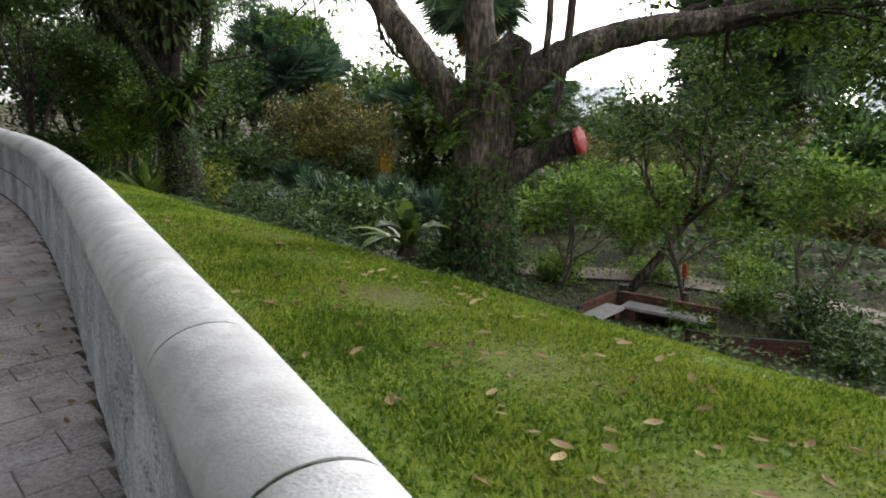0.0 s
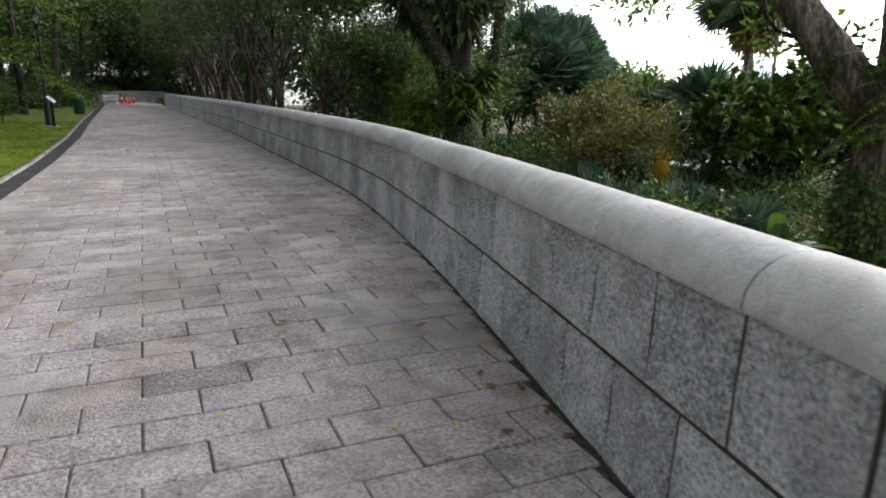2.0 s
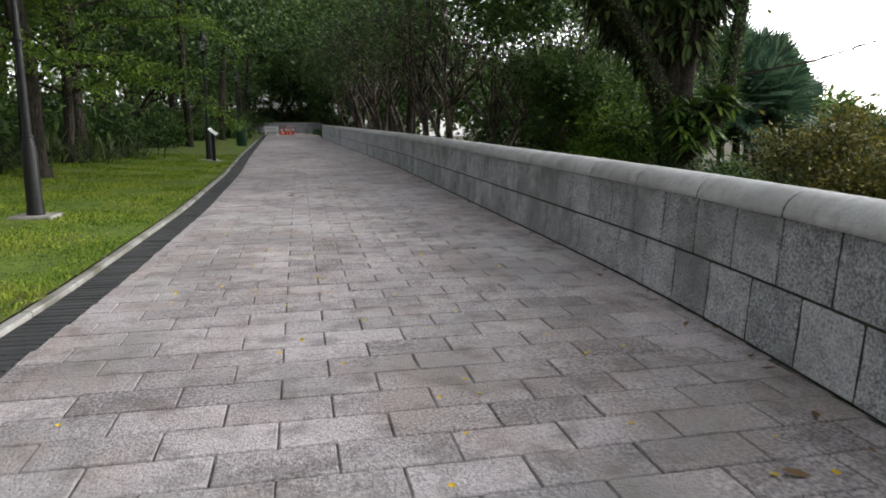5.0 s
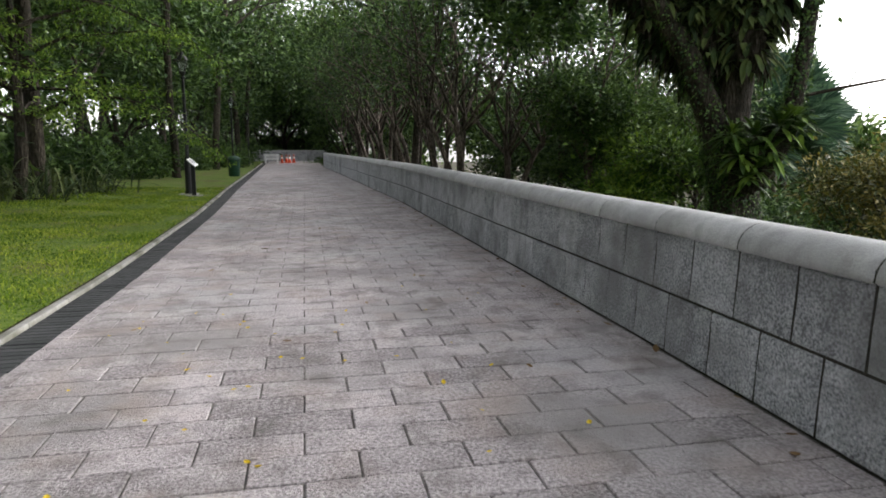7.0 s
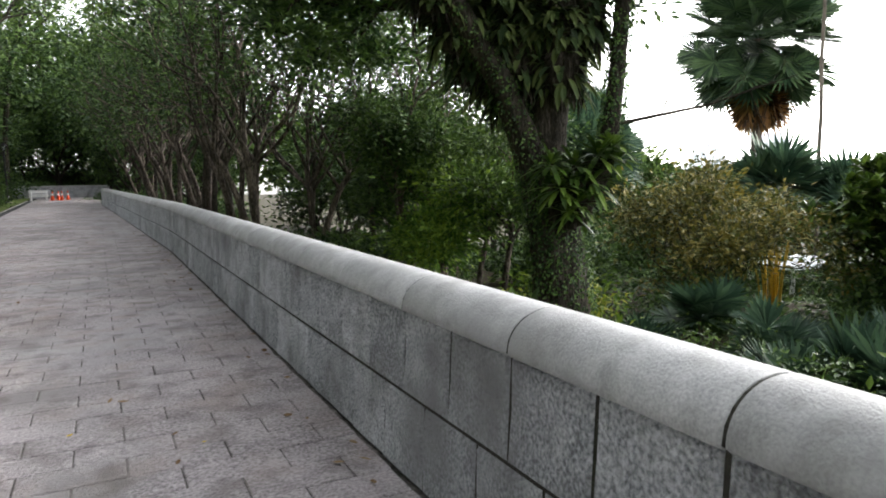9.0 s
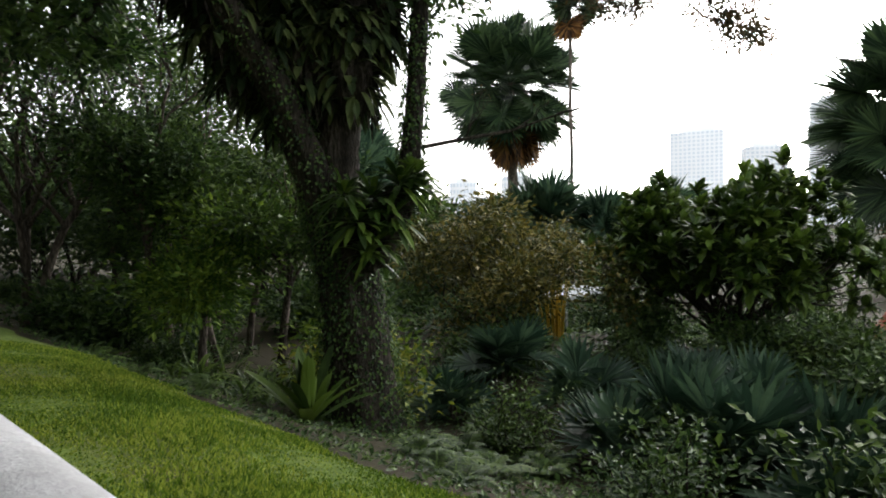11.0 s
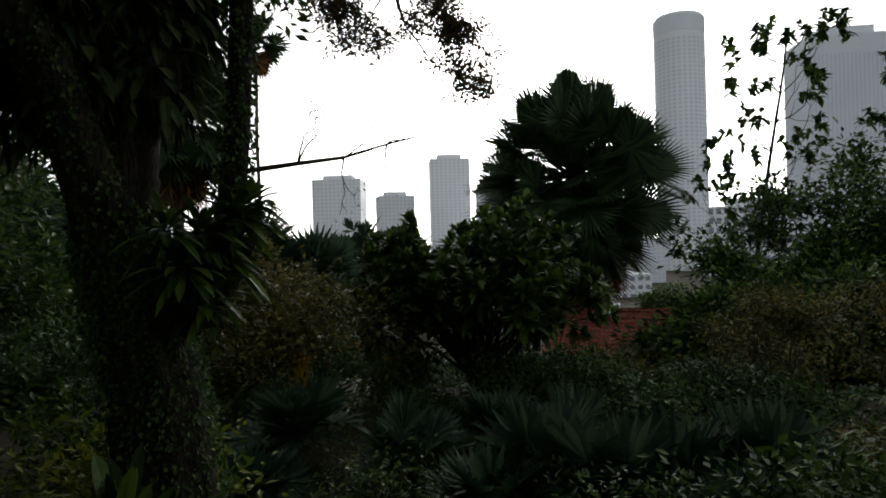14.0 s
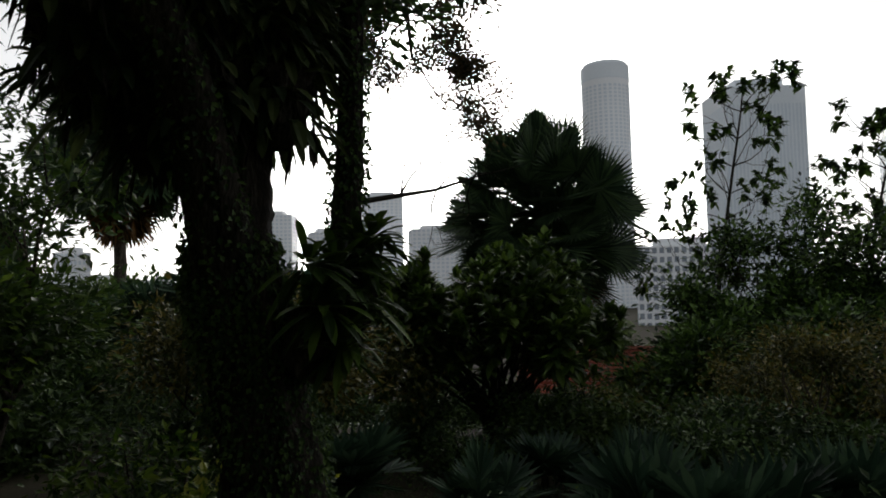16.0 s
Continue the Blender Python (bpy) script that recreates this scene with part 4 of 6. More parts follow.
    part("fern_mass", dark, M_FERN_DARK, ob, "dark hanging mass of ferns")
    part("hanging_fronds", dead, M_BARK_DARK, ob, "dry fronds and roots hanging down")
    # crown overhead; its last five limbs, above view, are added to shade the lawn
    w2, tips = Shape(), []
    for p, d, ln in (((7.2, 27.6, 7.6), (-0.7, 0.4, 0.5), 3.0), ((7.8, 27.5, 6.5), (-0.8, -0.5, 0.3), 3.0), ((11.0, 27.0, 8), (0.1, 0.4, 0.9), 3.2), ((11.0, 27.0, 7), (0.2, -0.8, 0.5), 3.0),
                     ((12.2, 25.85, 8), (0.3, -0.4, 0.8), 2.8), ((10.8, 27.1, 6.4), (-0.4, 0.7, 0.5), 3.0), ((8.4, 27.3, 5.8), (-0.6, 0.5, 0.35), 2.6), ((9.0, 27.2, 7.2), (-0.95, -0.2, 0.35), 3.6),
                     ((9.2, 27.2, 4.9), (-0.8, 0.5, 0.3), 2.2), ((8.6, 27.3, 5.6), (-0.6, 1.0, 0.25), 2.4), ((10.9, 27.0, 6.6), (-0.3, 0.9, 0.5), 2.4), ((10.9, 27.0, 6.9), (0.8, 0.3, 0.45), 2.0), ((8.2, 27.4, 5.8), (-0.9, 0.3, 0.2), 2.2), ((7.2, 27.6, 7.6), (-0.6, -0.7, 0.9), 3.6), ((11.0, 26.8, 10.4), (-0.7, -0.6, 0.4), 4.2), ((11.0, 26.8, 10.5), (-0.3, -0.9, 0.45), 4.2), ((11.0, 26.8, 10.2), (-0.9, -0.1, 0.4), 4.2), ((11.0, 26.8, 10.5), (-0.85, -0.45, 0.3), 4.8)):
        grow(w2, np.array(p) - o, d, ln, 0.15, 3, tips, 0.5, 3, 0.06, 0.7)
    hang = []
    for p, d, ln in (((26.5, 27.6, 10.0), (0.6, -0.6, -0.8), 2.1), ((26.5, 27.6, 10.0), (0.8, -0.6, -0.45), 2.0), ((26.0, 27.5, 10.2), (0.3, -0.9, -0.6), 1.9), ((25, 27.4, 10.9), (0.4, 0.5, -0.6), 1.6), ((24, 27.3, 11.0), (0.3, -0.5, -0.5), 1.6), ((22.5, 27.1, 11.1), (0.4, 0.5, -0.4), 1.6), ((21, 26.9, 11.0), (0.3, -0.6, -0.4), 1.6),
                     ((19.5, 26.6, 10.9), (0.3, 0.6, -0.2), 1.6), ((18, 26.3, 10.6), (0.2, -0.6, -0.3), 1.6), ((16.5, 26.0, 10.2), (0.3, 0.5, -0.3), 1.5), ((15, 25.8, 9.7), (0.4, -0.5, -0.3), 1.5), ((13.5, 25.5, 9.0), (0.5, 0.4, -0.3), 1.4)):
        grow(w2, np.array(p) - o, d, ln, 0.045, 2, hang, 0.6, 3, -0.1, 0.62)
    part("branchwork", w2, M_BARK_DARK, ob, kind="stuff")
    cr = Shape()
    leaf_cloud(cr, tips, 76, 0.65, 0.23, 0.5)
    part("crown", cr, M_LEAF_DEEP, ob)
    sp = Shape()
    leaf_cloud(sp, hang, 125, 0.46, 0.15, 0.6)
    part("outer_sprays", sp, M_LEAF_RUSTY, ob, "thin rusty-green sprays at the limb's end")
    return ob


fern_tree()

# ---- plants of the bank and terrace ----
tree("olive_tree", "small spreading tree with olive and yellowing leaves", (21.2, 31.2), 6.2, 5.0, M_BARK_DARK, M_LEAF_OLIVE, 0.2, 90, 0.1, 0.14, 3, cloud=0.7, kids=3, stems=2, rise=0.3)
tree("glossy_tree", "low broad tree with glossy dark leaves in whorls", (25.6, 24.9), 6.9, 5.6, M_BARK_DARK, M_FERN, r0=0.14, fork=0.12, depth=3, kids=3, whorl=(24, 0.52, 0.2, 0.35, 0.15), stems=8, rise=0.36)
fan_palm("giant_fan_palm", "giant fan palm with a huge round dark crown and brown skirt", (55.0, 22.9), 6.6 - gz(55.0, 22.9), 3.4, 124, M_PALM, 0.6, 1.8, 34, 46, low=-0.95)
fan_palm("tall_fan_palm", "tall fan palm with a dense crown and browning skirt", (67.9, 66.7), 17.0 - gz(67.9, 66.7), 3.9, 90, M_PALM, 0.55, 1.7, 26, 30, low=-1.0)
fan_palm("slender_palm", "very slender tall palm with a small ragged crown", (49.0, 46.2), 17.6 - gz(49.0, 46.2), 1.5, 20, M_PALM, 0.13, 1.0, 6, 18, low=-0.7, bark=M_BARK_PALE)
for at, h, ll, c in (((34.0, 38.6), 6.6, 2.1, 34), ((36.6, 36.0), 6.2, 2.0, 34), ((33.0, 42.0), 5.0, 2.0, 26)):
    fan_palm("broad_fan_palm", "broad blue-green fan palm rising from the shrubs", at, h, ll, c, M_LEAF_BLUE, 0.25, 0.7, 0, 26, low=-0.2, group="broad fan palms")
for at, h in (((33.0, 53.5), 9.0), ((30.0, 51.5), 7.5), ((34.5, 56.5), 11.0), ((30.8, 54.5), 10.0)):
    fan_palm("broad_fan_palm", "tall blue-green fan palm behind the fern-laden tree", at, h, 2.0, 64, M_LEAF_BLUE, 0.25, 1.5, 0, 28, low=-0.8, group="broad fan palms")
fan_palm("layered_palm", "mid-green palm with layered rounded crown", (47.4, 37.1), 1.3 - gz(47.4, 37.1), 1.3, 46, M_LEAF_BLUE, 0.2, 1.6, 0, 16, low=-1.1)
for at, h, ll in (((16.1, 27.2), 0.9, 0.95), ((15.4, 24.3), 0.6, 0.85), ((17.0, 21.3), 0.6, 0.9), ((18.6, 23.2), 0.5, 0.8), ((13.7, 26.8), 0.4, 0.7), ((13.8, 20.5), 0.5, 1.0), ((13.2, 22.3), 0.45, 0.9), ((14.8, 19.2), 0.5, 1.0), ((14.4, 21.6), 0.7, 1.0), ((15.8, 17.8), 0.5, 1.0), ((12.6, 18.6), 0.3, 0.8)):
    fan_palm("dwarf_fan_palm", "dwarf dark green fan palm on the bank", at, h, ll, 16, M_LEAF_BLUE, 0.08, 0.9, 0, 20, low=0.0, group="dwarf fan palms")


def sparse_tree(at, top, lean, label):
    """An upright tree with whorls of large leaves at the ends of few branches."""
    x, y = at
    z = gz(x, y)
    h = top - z
    ob = thing("sparse_tree", label, "tree", "sparse large-leaved trees", (x, y, z - 0.05))
    s, tips = Shape(), []
    pts, d = limb(s, (0, 0, 0), (lean, 0, 1), h * 0.93, 0.2, 0.05, 0.08, 12, 0, 8)
    for k in range(34):
        i = 3 + int(k * 9 / 34)
        a = k * 2.4
        up = 0.25 + 0.5 * (i / 12)
        dd = unit([math.cos(a), math.sin(a), up])
        grow(s, pts[i], dd, h * 0.11 * (1.25 - 0.5 * i / 12), 0.045, 2, tips, 0.5, 2, 0.12, 0.7)
    tips.append((pts[-1], d))
    part("trunk", s, M_BARK_DARK, ob)
    c = Shape()
    rosettes(c, tips, 12, 0.55, 0.3, 0.15, 0.3)
    part("crown", c, M_LEAF_GLOSSY, ob)


sparse_tree((54.0, 11.1), 17.4, 0.0, "tall sparse tree with whorls of large dark leaves")
sparse_tree((50.5, 1.5), 13.2, 0.05, "sparse tree with bare forked branches and large leaves")
for at, h, sp in (((46.5, 7.5), 15.5, 5.5), ((45.0, 1.0), 16.0, 5.5), ((40.0, -7.0), 14.0, 5.5), ((49.0, 4.5), 17.0, 5.0), ((43.0, 12.5), 6.5, 3.5), ((38.0, 15.5), 5.5, 3.2), ((40.0, 17.0), 3.2, 2.4), ((36.0, 10.5), 6.0, 3.4), ((47.5, 10.0), 12.0, 4.5), ((44.0, 4.5), 13.0, 5.0)):
    tree("broadleaf_tree", "dense dark broadleaf tree above the terrace", at, h, sp, M_BARK_DARK, M_LEAF_GLOSSY, 0.40, 150, 0.2, 0.2, 3, cloud=1.1, group="broadleaf trees", rise=0.4)
tree("leaning_tree", "leaning tree with a slanting bare trunk and small leaves", (14.6, 8.9), 6.0, 3.4, M_BARK, M_LEAF_MID, 0.16, 60, 0.13, 0.45, 3, (0.35, -0.55), cloud=0.7)
# small bright trees on the terrace
for at, h, sp, leaf in (((13.6, 10.2), 3.3, 1.9, M_LEAF_FRESH), ((15.0, 7.4), 3.4, 1.7, M_LEAF_FRESH), ((17.2, 5.6), 4.2, 2.2, M_LEAF_FRESH), ((19.0, 11.5), 3.4, 2.0, M_LEAF_FRESH), ((22.5, 15.5), 4.0, 2.4, M_LEAF_OLIVE), ((25.0, 12.0), 4.4, 2.6, M_LEAF_OLIVE), ((20.5, 2.0), 4.6, 2.6, M_LEAF_FRESH)):
    tree("terrace_tree", "small many-stemmed tree with fresh green leaves on the terrace", at, h, sp, M_BARK_PALE, leaf, 0.15, 46, 0.06, 0.3, 3, cloud=0.38, kids=2, group="terrace trees", stems=2)
for at, h, w, leaf, c in (((12.3, 11.0), 1.2, 1.6, M_LEAF_DEEP, 1500), ((14.6, 11.0), 1.0, 2.0, M_LEAF_FRESH, 1500), ((16.6, 9.2), 0.9, 2.2, M_LEAF_FRESH, 1500), ((13.1, 6.4), 0.75, 0.8, M_LEAF_FRESH, 900), ((15.8, 6.3), 0.9, 1.8, M_LEAF_FRESH, 1500), ((14.8, 4.6), 1.3, 2.0, M_LEAF_DEEP, 1800),
                          ((13.4, 3.2), 1.2, 1.8, M_LEAF_DEEP, 1600), ((18.5, 7.5), 1.0, 2.4, M_LEAF_FRESH, 1500), ((21.0, 8.0), 1.2, 2.6, M_LEAF_DEEP, 1500), ((17.5, 2.6), 1.4, 2.2, M_LEAF_DEEP, 1500), ((11.0, 12.5), 1.4, 1.6, M_LEAF_DEEP, 1500), ((9.2, 14.2), 1.3, 1.8, M_LEAF_DEEP, 1500),
                          ((9.4, 17.0), 1.4, 2.0, M_LEAF_DEEP, 1500), ((10.4, 20.0), 1.5, 2.2, M_LEAF_DEEP, 1500), ((12.5, 17.0), 2.6, 2.6, M_LEAF_MID, 2200), ((13.5, 21.5), 1.6, 2.2, M_LEAF_MID, 1500), ((12.0, 24.0), 1.6, 1.8, M_LEAF_MID, 1300), ((11.6, 27.6), 2.4, 1.6, M_LEAF_YELLOW, 1400), ((13.0, 29.5), 2.8, 2.4, M_LEAF_BRIGHT, 1800),
                          ((18.0, 29.0), 2.0, 3.0, M_LEAF_DEEP, 2200), ((20.5, 25.5), 1.6, 3.0, M_LEAF_DEEP, 2000), ((22.5, 21.0), 2.2, 3.2, M_LEAF_MID, 2200), ((24.0, 17.5), 2.0, 3.0, M_LEAF_DEEP, 2000), ((29.0, 15.0), 3.4, 4.0, M_LEAF_OLIVE, 2600), ((33.0, 9.0), 3.6, 4.6, M_LEAF_OLIVE, 2600), ((32.0, 33.0), 3.4, 4.5, M_LEAF_DEEP, 2500), ((36.0, 27.0), 3.6, 4.5, M_LEAF_DEEP, 2500),
                          ((15.5, 18.6), 1.4, 2.0, M_LEAF_DEEP, 1600), ((17.5, 18.0), 1.5, 2.2, M_LEAF_MID, 1600), ((19.5, 19.8), 1.8, 2.4, M_LEAF_DEEP, 1800), ((16.5, 15.6), 1.6, 2.2, M_LEAF_OLIVE, 1700), ((20.5, 16.5), 2.0, 2.4, M_LEAF_DEEP, 1800), ((14.2, 14.2), 1.8, 2.2, M_LEAF_DEEP, 1800), ((23.0, 23.4), 2.2, 2.6, M_LEAF_DEEP, 2000), ((23.5, 27.2), 2.4, 2.6, M_LEAF_DEEP, 2000), ((28.0, 22.0), 1.8, 2.6, M_LEAF_GLOSSY, 2200), ((31.0, 21.0), 2.0, 3.0, M_LEAF_OLIVE, 2600), ((35.0, 20.5), 2.5, 3.4, M_LEAF_OLIVE, 2600), ((28.0, 38.0), 3.8, 5.0, M_LEAF_DEEP, 2500), ((33.0, 44.0), 4.5, 5.0, M_LEAF_MID, 2500), ((38.0, 18.0), 3.6, 4.0, M_LEAF_OLIVE, 2500), ((34.0, 1.0), 4.5, 5.5, M_LEAF_OLIVE, 2600)):
    shrub("shrub", "dense leafy shrub on the planted bank", at, h, w, leaf, 0.11 if h < 1.7 else 0.19, c * 2, group="bank shrubs")
# ground ferns and nest ferns
tuft("nest_fern", "large bird's-nest fern with broad upright fronds at the lawn's edge", (9.1, 26.0), 1.6, 0.25, 24, M_FERN, "fern", 0.22, 1.5, segs=7)
tuft("nest_fern", "bird's-nest fern with broad pale fronds beside the old tree", (8.85, 10.55), 1.7, 0.26, 22, M_FERN, "fern", 0.5, 1.4, gz(8.85, 10.55) + 0.55, segs=7)
for at, ln in (((9.1, 23.3), 0.8), ((11.6, 24.4), 0.9), ((12.2, 23.4), 0.9), ((10.9, 24.9), 0.8), ((11.4, 22.6), 0.85), ((10.4, 23.6), 0.8), ((12.6, 24.9), 0.9), ((11.2, 20.8), 0.8), ((8.6, 22.3), 0.7), ((9.8, 22.4), 0.75), ((7.4, 26.6), 0.55), ((7.1, 28.2), 0.55), ((6.9, 29.6), 0.5), ((7.6, 27.6), 0.6), ((7.9, 21.3), 0.5), ((7.2, 31.0), 0.55), ((8.4, 12.6), 0.6), ((8.2, 14.0), 0.55), ((9.4, 11.6), 0.6), ((8.6, 16.0), 0.6), ((8.5, 18.0), 0.6)):
    ob = thing("fern", "green feathery fern along the lawn's edge", "fern", "edge ferns", (*at, gz(*at) - 0.02))
    s = Shape()
    for k in range(22):
        a, e = k * 2.399, 0.35 + 0.75 * rng.random()
        feather(s, rng.normal(0, 0.05, 3) * (1, 1, 0.1), np.array([math.cos(a) * math.cos(e), math.sin(a) * math.cos(e), math.sin(e)]), ln * (0.7 + 0.5 * rng.random()), 18, 0.22, 0.5, 0.05)
    part("fronds", s, M_LEAF_MID, ob)
for at, ln, c in (((10.9, 30.2), 1.7, 46), ((12.2, 31.4), 1.7, 42), ((9.8, 31.6), 1.4, 36), ((13.6, 30.6), 1.6, 40), ((11.6, 33.5), 1.6, 36), ((9.4, 28.5), 1.4, 50), ((8.7, 29.6), 1.3, 44)):
    tuft("strap_leaved_clump", "arching clump of long strap leaves", at, ln, 0.075, c, M_FERN, "plant", 0.55, 1.25, group="strap-leaved clumps", segs=6, spread=0.8)

# ---- woods ----
wood_a = tree("woodland_tree", "tall dark woodland tree with thin trunk and dense crown", (-9.5, 42.0), 16.0, 6.0, M_BARK_DARK, M_LEAF_DEEP, 0.34, 64, 0.2, 0.22, 3, cloud=1.1, group="woodland trees")
wood_b = tree("woodland_tree", "leaning woodland tree with bare pale lower limbs", (6.3, 43.0), 11.0, 5.6, M_BARK, M_LEAF_DEEP, 0.2, 17, 0.14, 0.34, 3, (-0.3, -0.05), cloud=0.9, group="woodland trees", stems=3)
wood_c = tree("woodland_tree", "broad woodland tree with low hanging foliage", (-10.0, 19.0), 11.0, 5.5, M_BARK_DARK, M_LEAF_DEEP, 0.32, 80, 0.22, 0.12, 3, cloud=1.1, group="woodland trees")


def plant(src, spots):
    for x, y, turn, sc in spots:
        copy_thing(src, Matrix.Translation((x, y, gz(x, y) - 0.1)) @ Matrix.Rotation(radians(turn), 4, "Z") @ Matrix.Scale(sc, 4))


# copies left of and behind the start are unseen, added to block western sky
plant(wood_a, [(18, 58, 300, 1.15), (26, 55, 300, 0.95), (31, 60, 20, 1.15), (23, 50, 90, 0.85), (36, 68, 200, 1.3), (6.5, 71, 80, 1.2), (25, 70, 20, 1.2), (-8.5, 54, 150, 1.2), (-7.5, 66, 250, 1.2), (-14, 34, 330, 1.3), (-16, 48, 100, 1.4), (-12, 62, 200, 1.4), (-18, 26, 40, 1.5), (-9, 78, 10, 1.3), (-15, 17, 280, 1.5), (-14, 6, 120, 1.5), (-15, -5, 200, 1.5), (-10, -14, 20, 1.5), (-2, -18, 100, 1.4), (-22, 38, 10, 1.6), (-24, 12, 70, 1.6), (1.5, 99, 60, 1.2), (-4, 103, 160, 1.2), (8, 88, 250, 1.2), (-10, 96, 300, 1.3), (5, 108, 20, 1.5), (-2, 115, 200, 1.5), (-18, 84, 70, 1.5), (-14, 110, 140, 1.6), (13, 100, 220, 1.5)])
plant(wood_b, [(5.8, 37, 20, 1.0), (5.6, 48, 350, 1.1), (5.0, 54, 10, 1.1), (4.8, 60, 340, 1.1), (4.6, 66, 10, 1.1), (4.6, 74, 320, 1.1), (8.5, 40, 200, 1.1)])
plant(wood_a, [(7, 80, 300, 1.8), (2, 112, 40, 2.2), (-8, 106, 170, 2.2), (10, 104, 280, 2.2), (-16, 70, 30, 2.0), (-13, 55, 200, 1.9), (-20, 98, 100, 2.3)])
plant(wood_c, [(13.5, 52.0, 90, 0.9), (16, 47, 300, 0.9), (7.5, 66, 200, 1.0), (21, 62, 60, 1.1), (-12.5, 38, 250, 1.05), (-11, 30, 20, 1.0), (-9.5, 48, 80, 1.0), (-8.5, 60, 310, 1.0), (-11, 72, 60, 1.1), (-8, 84, 160, 1.1), (-15, -1, 10, 1.2), (-12, 10, 100, 1.1), (30, 76, 10, 1.2), (27, 72, 70, 1.2), (4.5, 84, 30, 1.0), (3.5, 93, 100, 1.0), (-5.5, 95, 210, 1.0), (0, 97, 300, 1.0), (-8.5, 92, 300, 1.0), (-2.5, 94, 40, 1.6), (2.0, 96, 130, 1.7), (-0.5, 101, 220, 2.0)])
for at, h, sp, leaf in (((12.2, 35.2), 10.5, 2.8, M_LEAF_MID), ((14.6, 37.4), 11.5, 3.0, M_LEAF_DEEP), ((13.2, 33.2), 8.5, 2.4, M_LEAF_MID), ((15.6, 41.0), 12.0, 3.0, M_LEAF_MID), ((17.0, 43.5), 12.5, 3.0, M_LEAF_DEEP), ((10.9, 33.4), 5.0, 1.6, M_LEAF_FRESH), ((18.0, 44.5), 12.0, 3.2, M_LEAF_DEEP), ((20.0, 51.0), 14.0, 3.6, M_LEAF_DEEP), ((12.9, 41.5), 14.0, 3.4, M_LEAF_DEEP), ((14.2, 48.0), 15.0, 3.6, M_LEAF_DEEP), ((17.0, 53.0), 16.0, 4.0, M_LEAF_DEEP), ((11.4, 36.2), 14.0, 2.8, M_LEAF_DEEP), ((14.8, 40.8), 15.0, 2.8, M_LEAF_DEEP), ((12.4, 38.0), 14.0, 3.0, M_LEAF_MID)):
    tree("slim_tree", "slim woodland tree with thin upright trunk and light foliage", at, h, sp, M_BARK, leaf, 0.2, 80, 0.13, 0.36, 3, cloud=0.8, group="slim woodland trees", rise=0.6)
canopy = tree("canopy_tree", "high-crowned woodland tree with a long bare trunk", (6.6, 47.0), 17.0, 6.0, M_BARK_DARK, M_LEAF_MID, 0.26, 32, 0.2, 0.58, 3, cloud=1.1, group="canopy trees", rise=0.35)
plant(canopy, [(7.0, 55, 250, 1.05), (6.6, 63, 300, 1.05), (-6.4, 46, 90, 1.0), (-6.0, 58, 210, 1.1), (-5.6, 70, 330, 1.2), (5.2, 78, 45, 1.2), (5.6, 48, 190, 1.0), (-5.8, 82, 120, 1.2)])
# trees arching over the walk, mostly out of view, added to block sky light
for at, h, sp in (((-6.8, 1.0), 12.0, 7.5), ((-7.6, 11.0), 13.0, 7.5), ((-5.5, -9.0), 12.0, 7.5), ((-7.6, 19.0), 12.5, 6.5), ((-7.0, 26.0), 14.0, 7.0), ((-6.6, 14.5), 13.0, 7.0), ((-8.6, 6.5), 13.0, 7.0), ((-8.2, 34.0), 15.0, 7.0)):
    tree("shade_tree", "broad tree, mostly out of view, added to shade the walk", at, h, sp, M_BARK_DARK, M_LEAF_DEEP, 0.32, 190, 0.26, 0.46, 3, cloud=1.2, group="shade trees", up=0.08)
def feathery_tree(x, y, height, reach):
    """Long limbs that droop at their ends, with flat sprays of small leaflets."""
    ob = thing("feathery_tree", "spreading tree with low feathery bright green sprays over the lawn", "tree", "feathery trees", (x, y, gz(x, y) - 0.05))
    wood, tips = Shape(), []
    pts, d = limb(wood, (0, 0, -0.2), (0.05, 0, 1), height, 0.2, 0.07, 0.15, 8, 0, 9)
    for k in range(17):
        a = k * 2.399 + rng.normal(0, 0.2)
        p = pts[3 + k % 6]
        q, e = limb(wood, p, (math.cos(a), math.sin(a), 0.5), reach * (0.7 + 0.4 * rng.random()), 0.06, 0.015, 0.2, 9, 0.085, 6)
        for i in range(2, 10):
            for sgn in (-1, 1):
                side = unit(np.cross(e, (0, 0, sgn * 1.0)) + 0.6 * e + rng.normal(0, 0.15, 3))
                w, we = limb(wood, q[i], side, 0.5 + 0.6 * rng.random(), 0.012, 0.004, 0.2, 3, 0.12, 4)
                tips += [(v, we) for v in w[1:]]
    part("trunk", wood, M_BARK_DARK, ob)
    cr = Shape()
    leaf_cloud(cr, tips, 26, 0.24, 0.11, 0.3, 0.0, 0.34, 0.5)
    part("crown", cr, M_LEAF_FRESH, ob)


for spot in ((-8.0, 31.5, 6.4, 5.0), (-9.0, 25.0, 6.6, 5.0)):
    feathery_tree(*spot)
for at, ln in (((-8.6, 30.0), 2.2), ((-7.6, 31.8), 2.0), ((-9.5, 28.5), 2.0), ((-8.8, 26.0), 1.9), ((-7.2, 34.5), 1.6), ((-9.6, 23.6), 1.9)):
    tuft("strap_leaved_bush", "wide grey-green bush of long arching strap leaves on the lawn", at, ln, 0.06, 110, M_FERN_DARK, "shrub", 0.5, 1.3, group="strap-leaved bushes", segs=5, spread=1.4)
thick = shrub("thicket", "dense dark understorey thicket", (9.5, 37.0), 3.0, 3.4, M_LEAF_DEEP, 0.24, 7000, group="thickets")
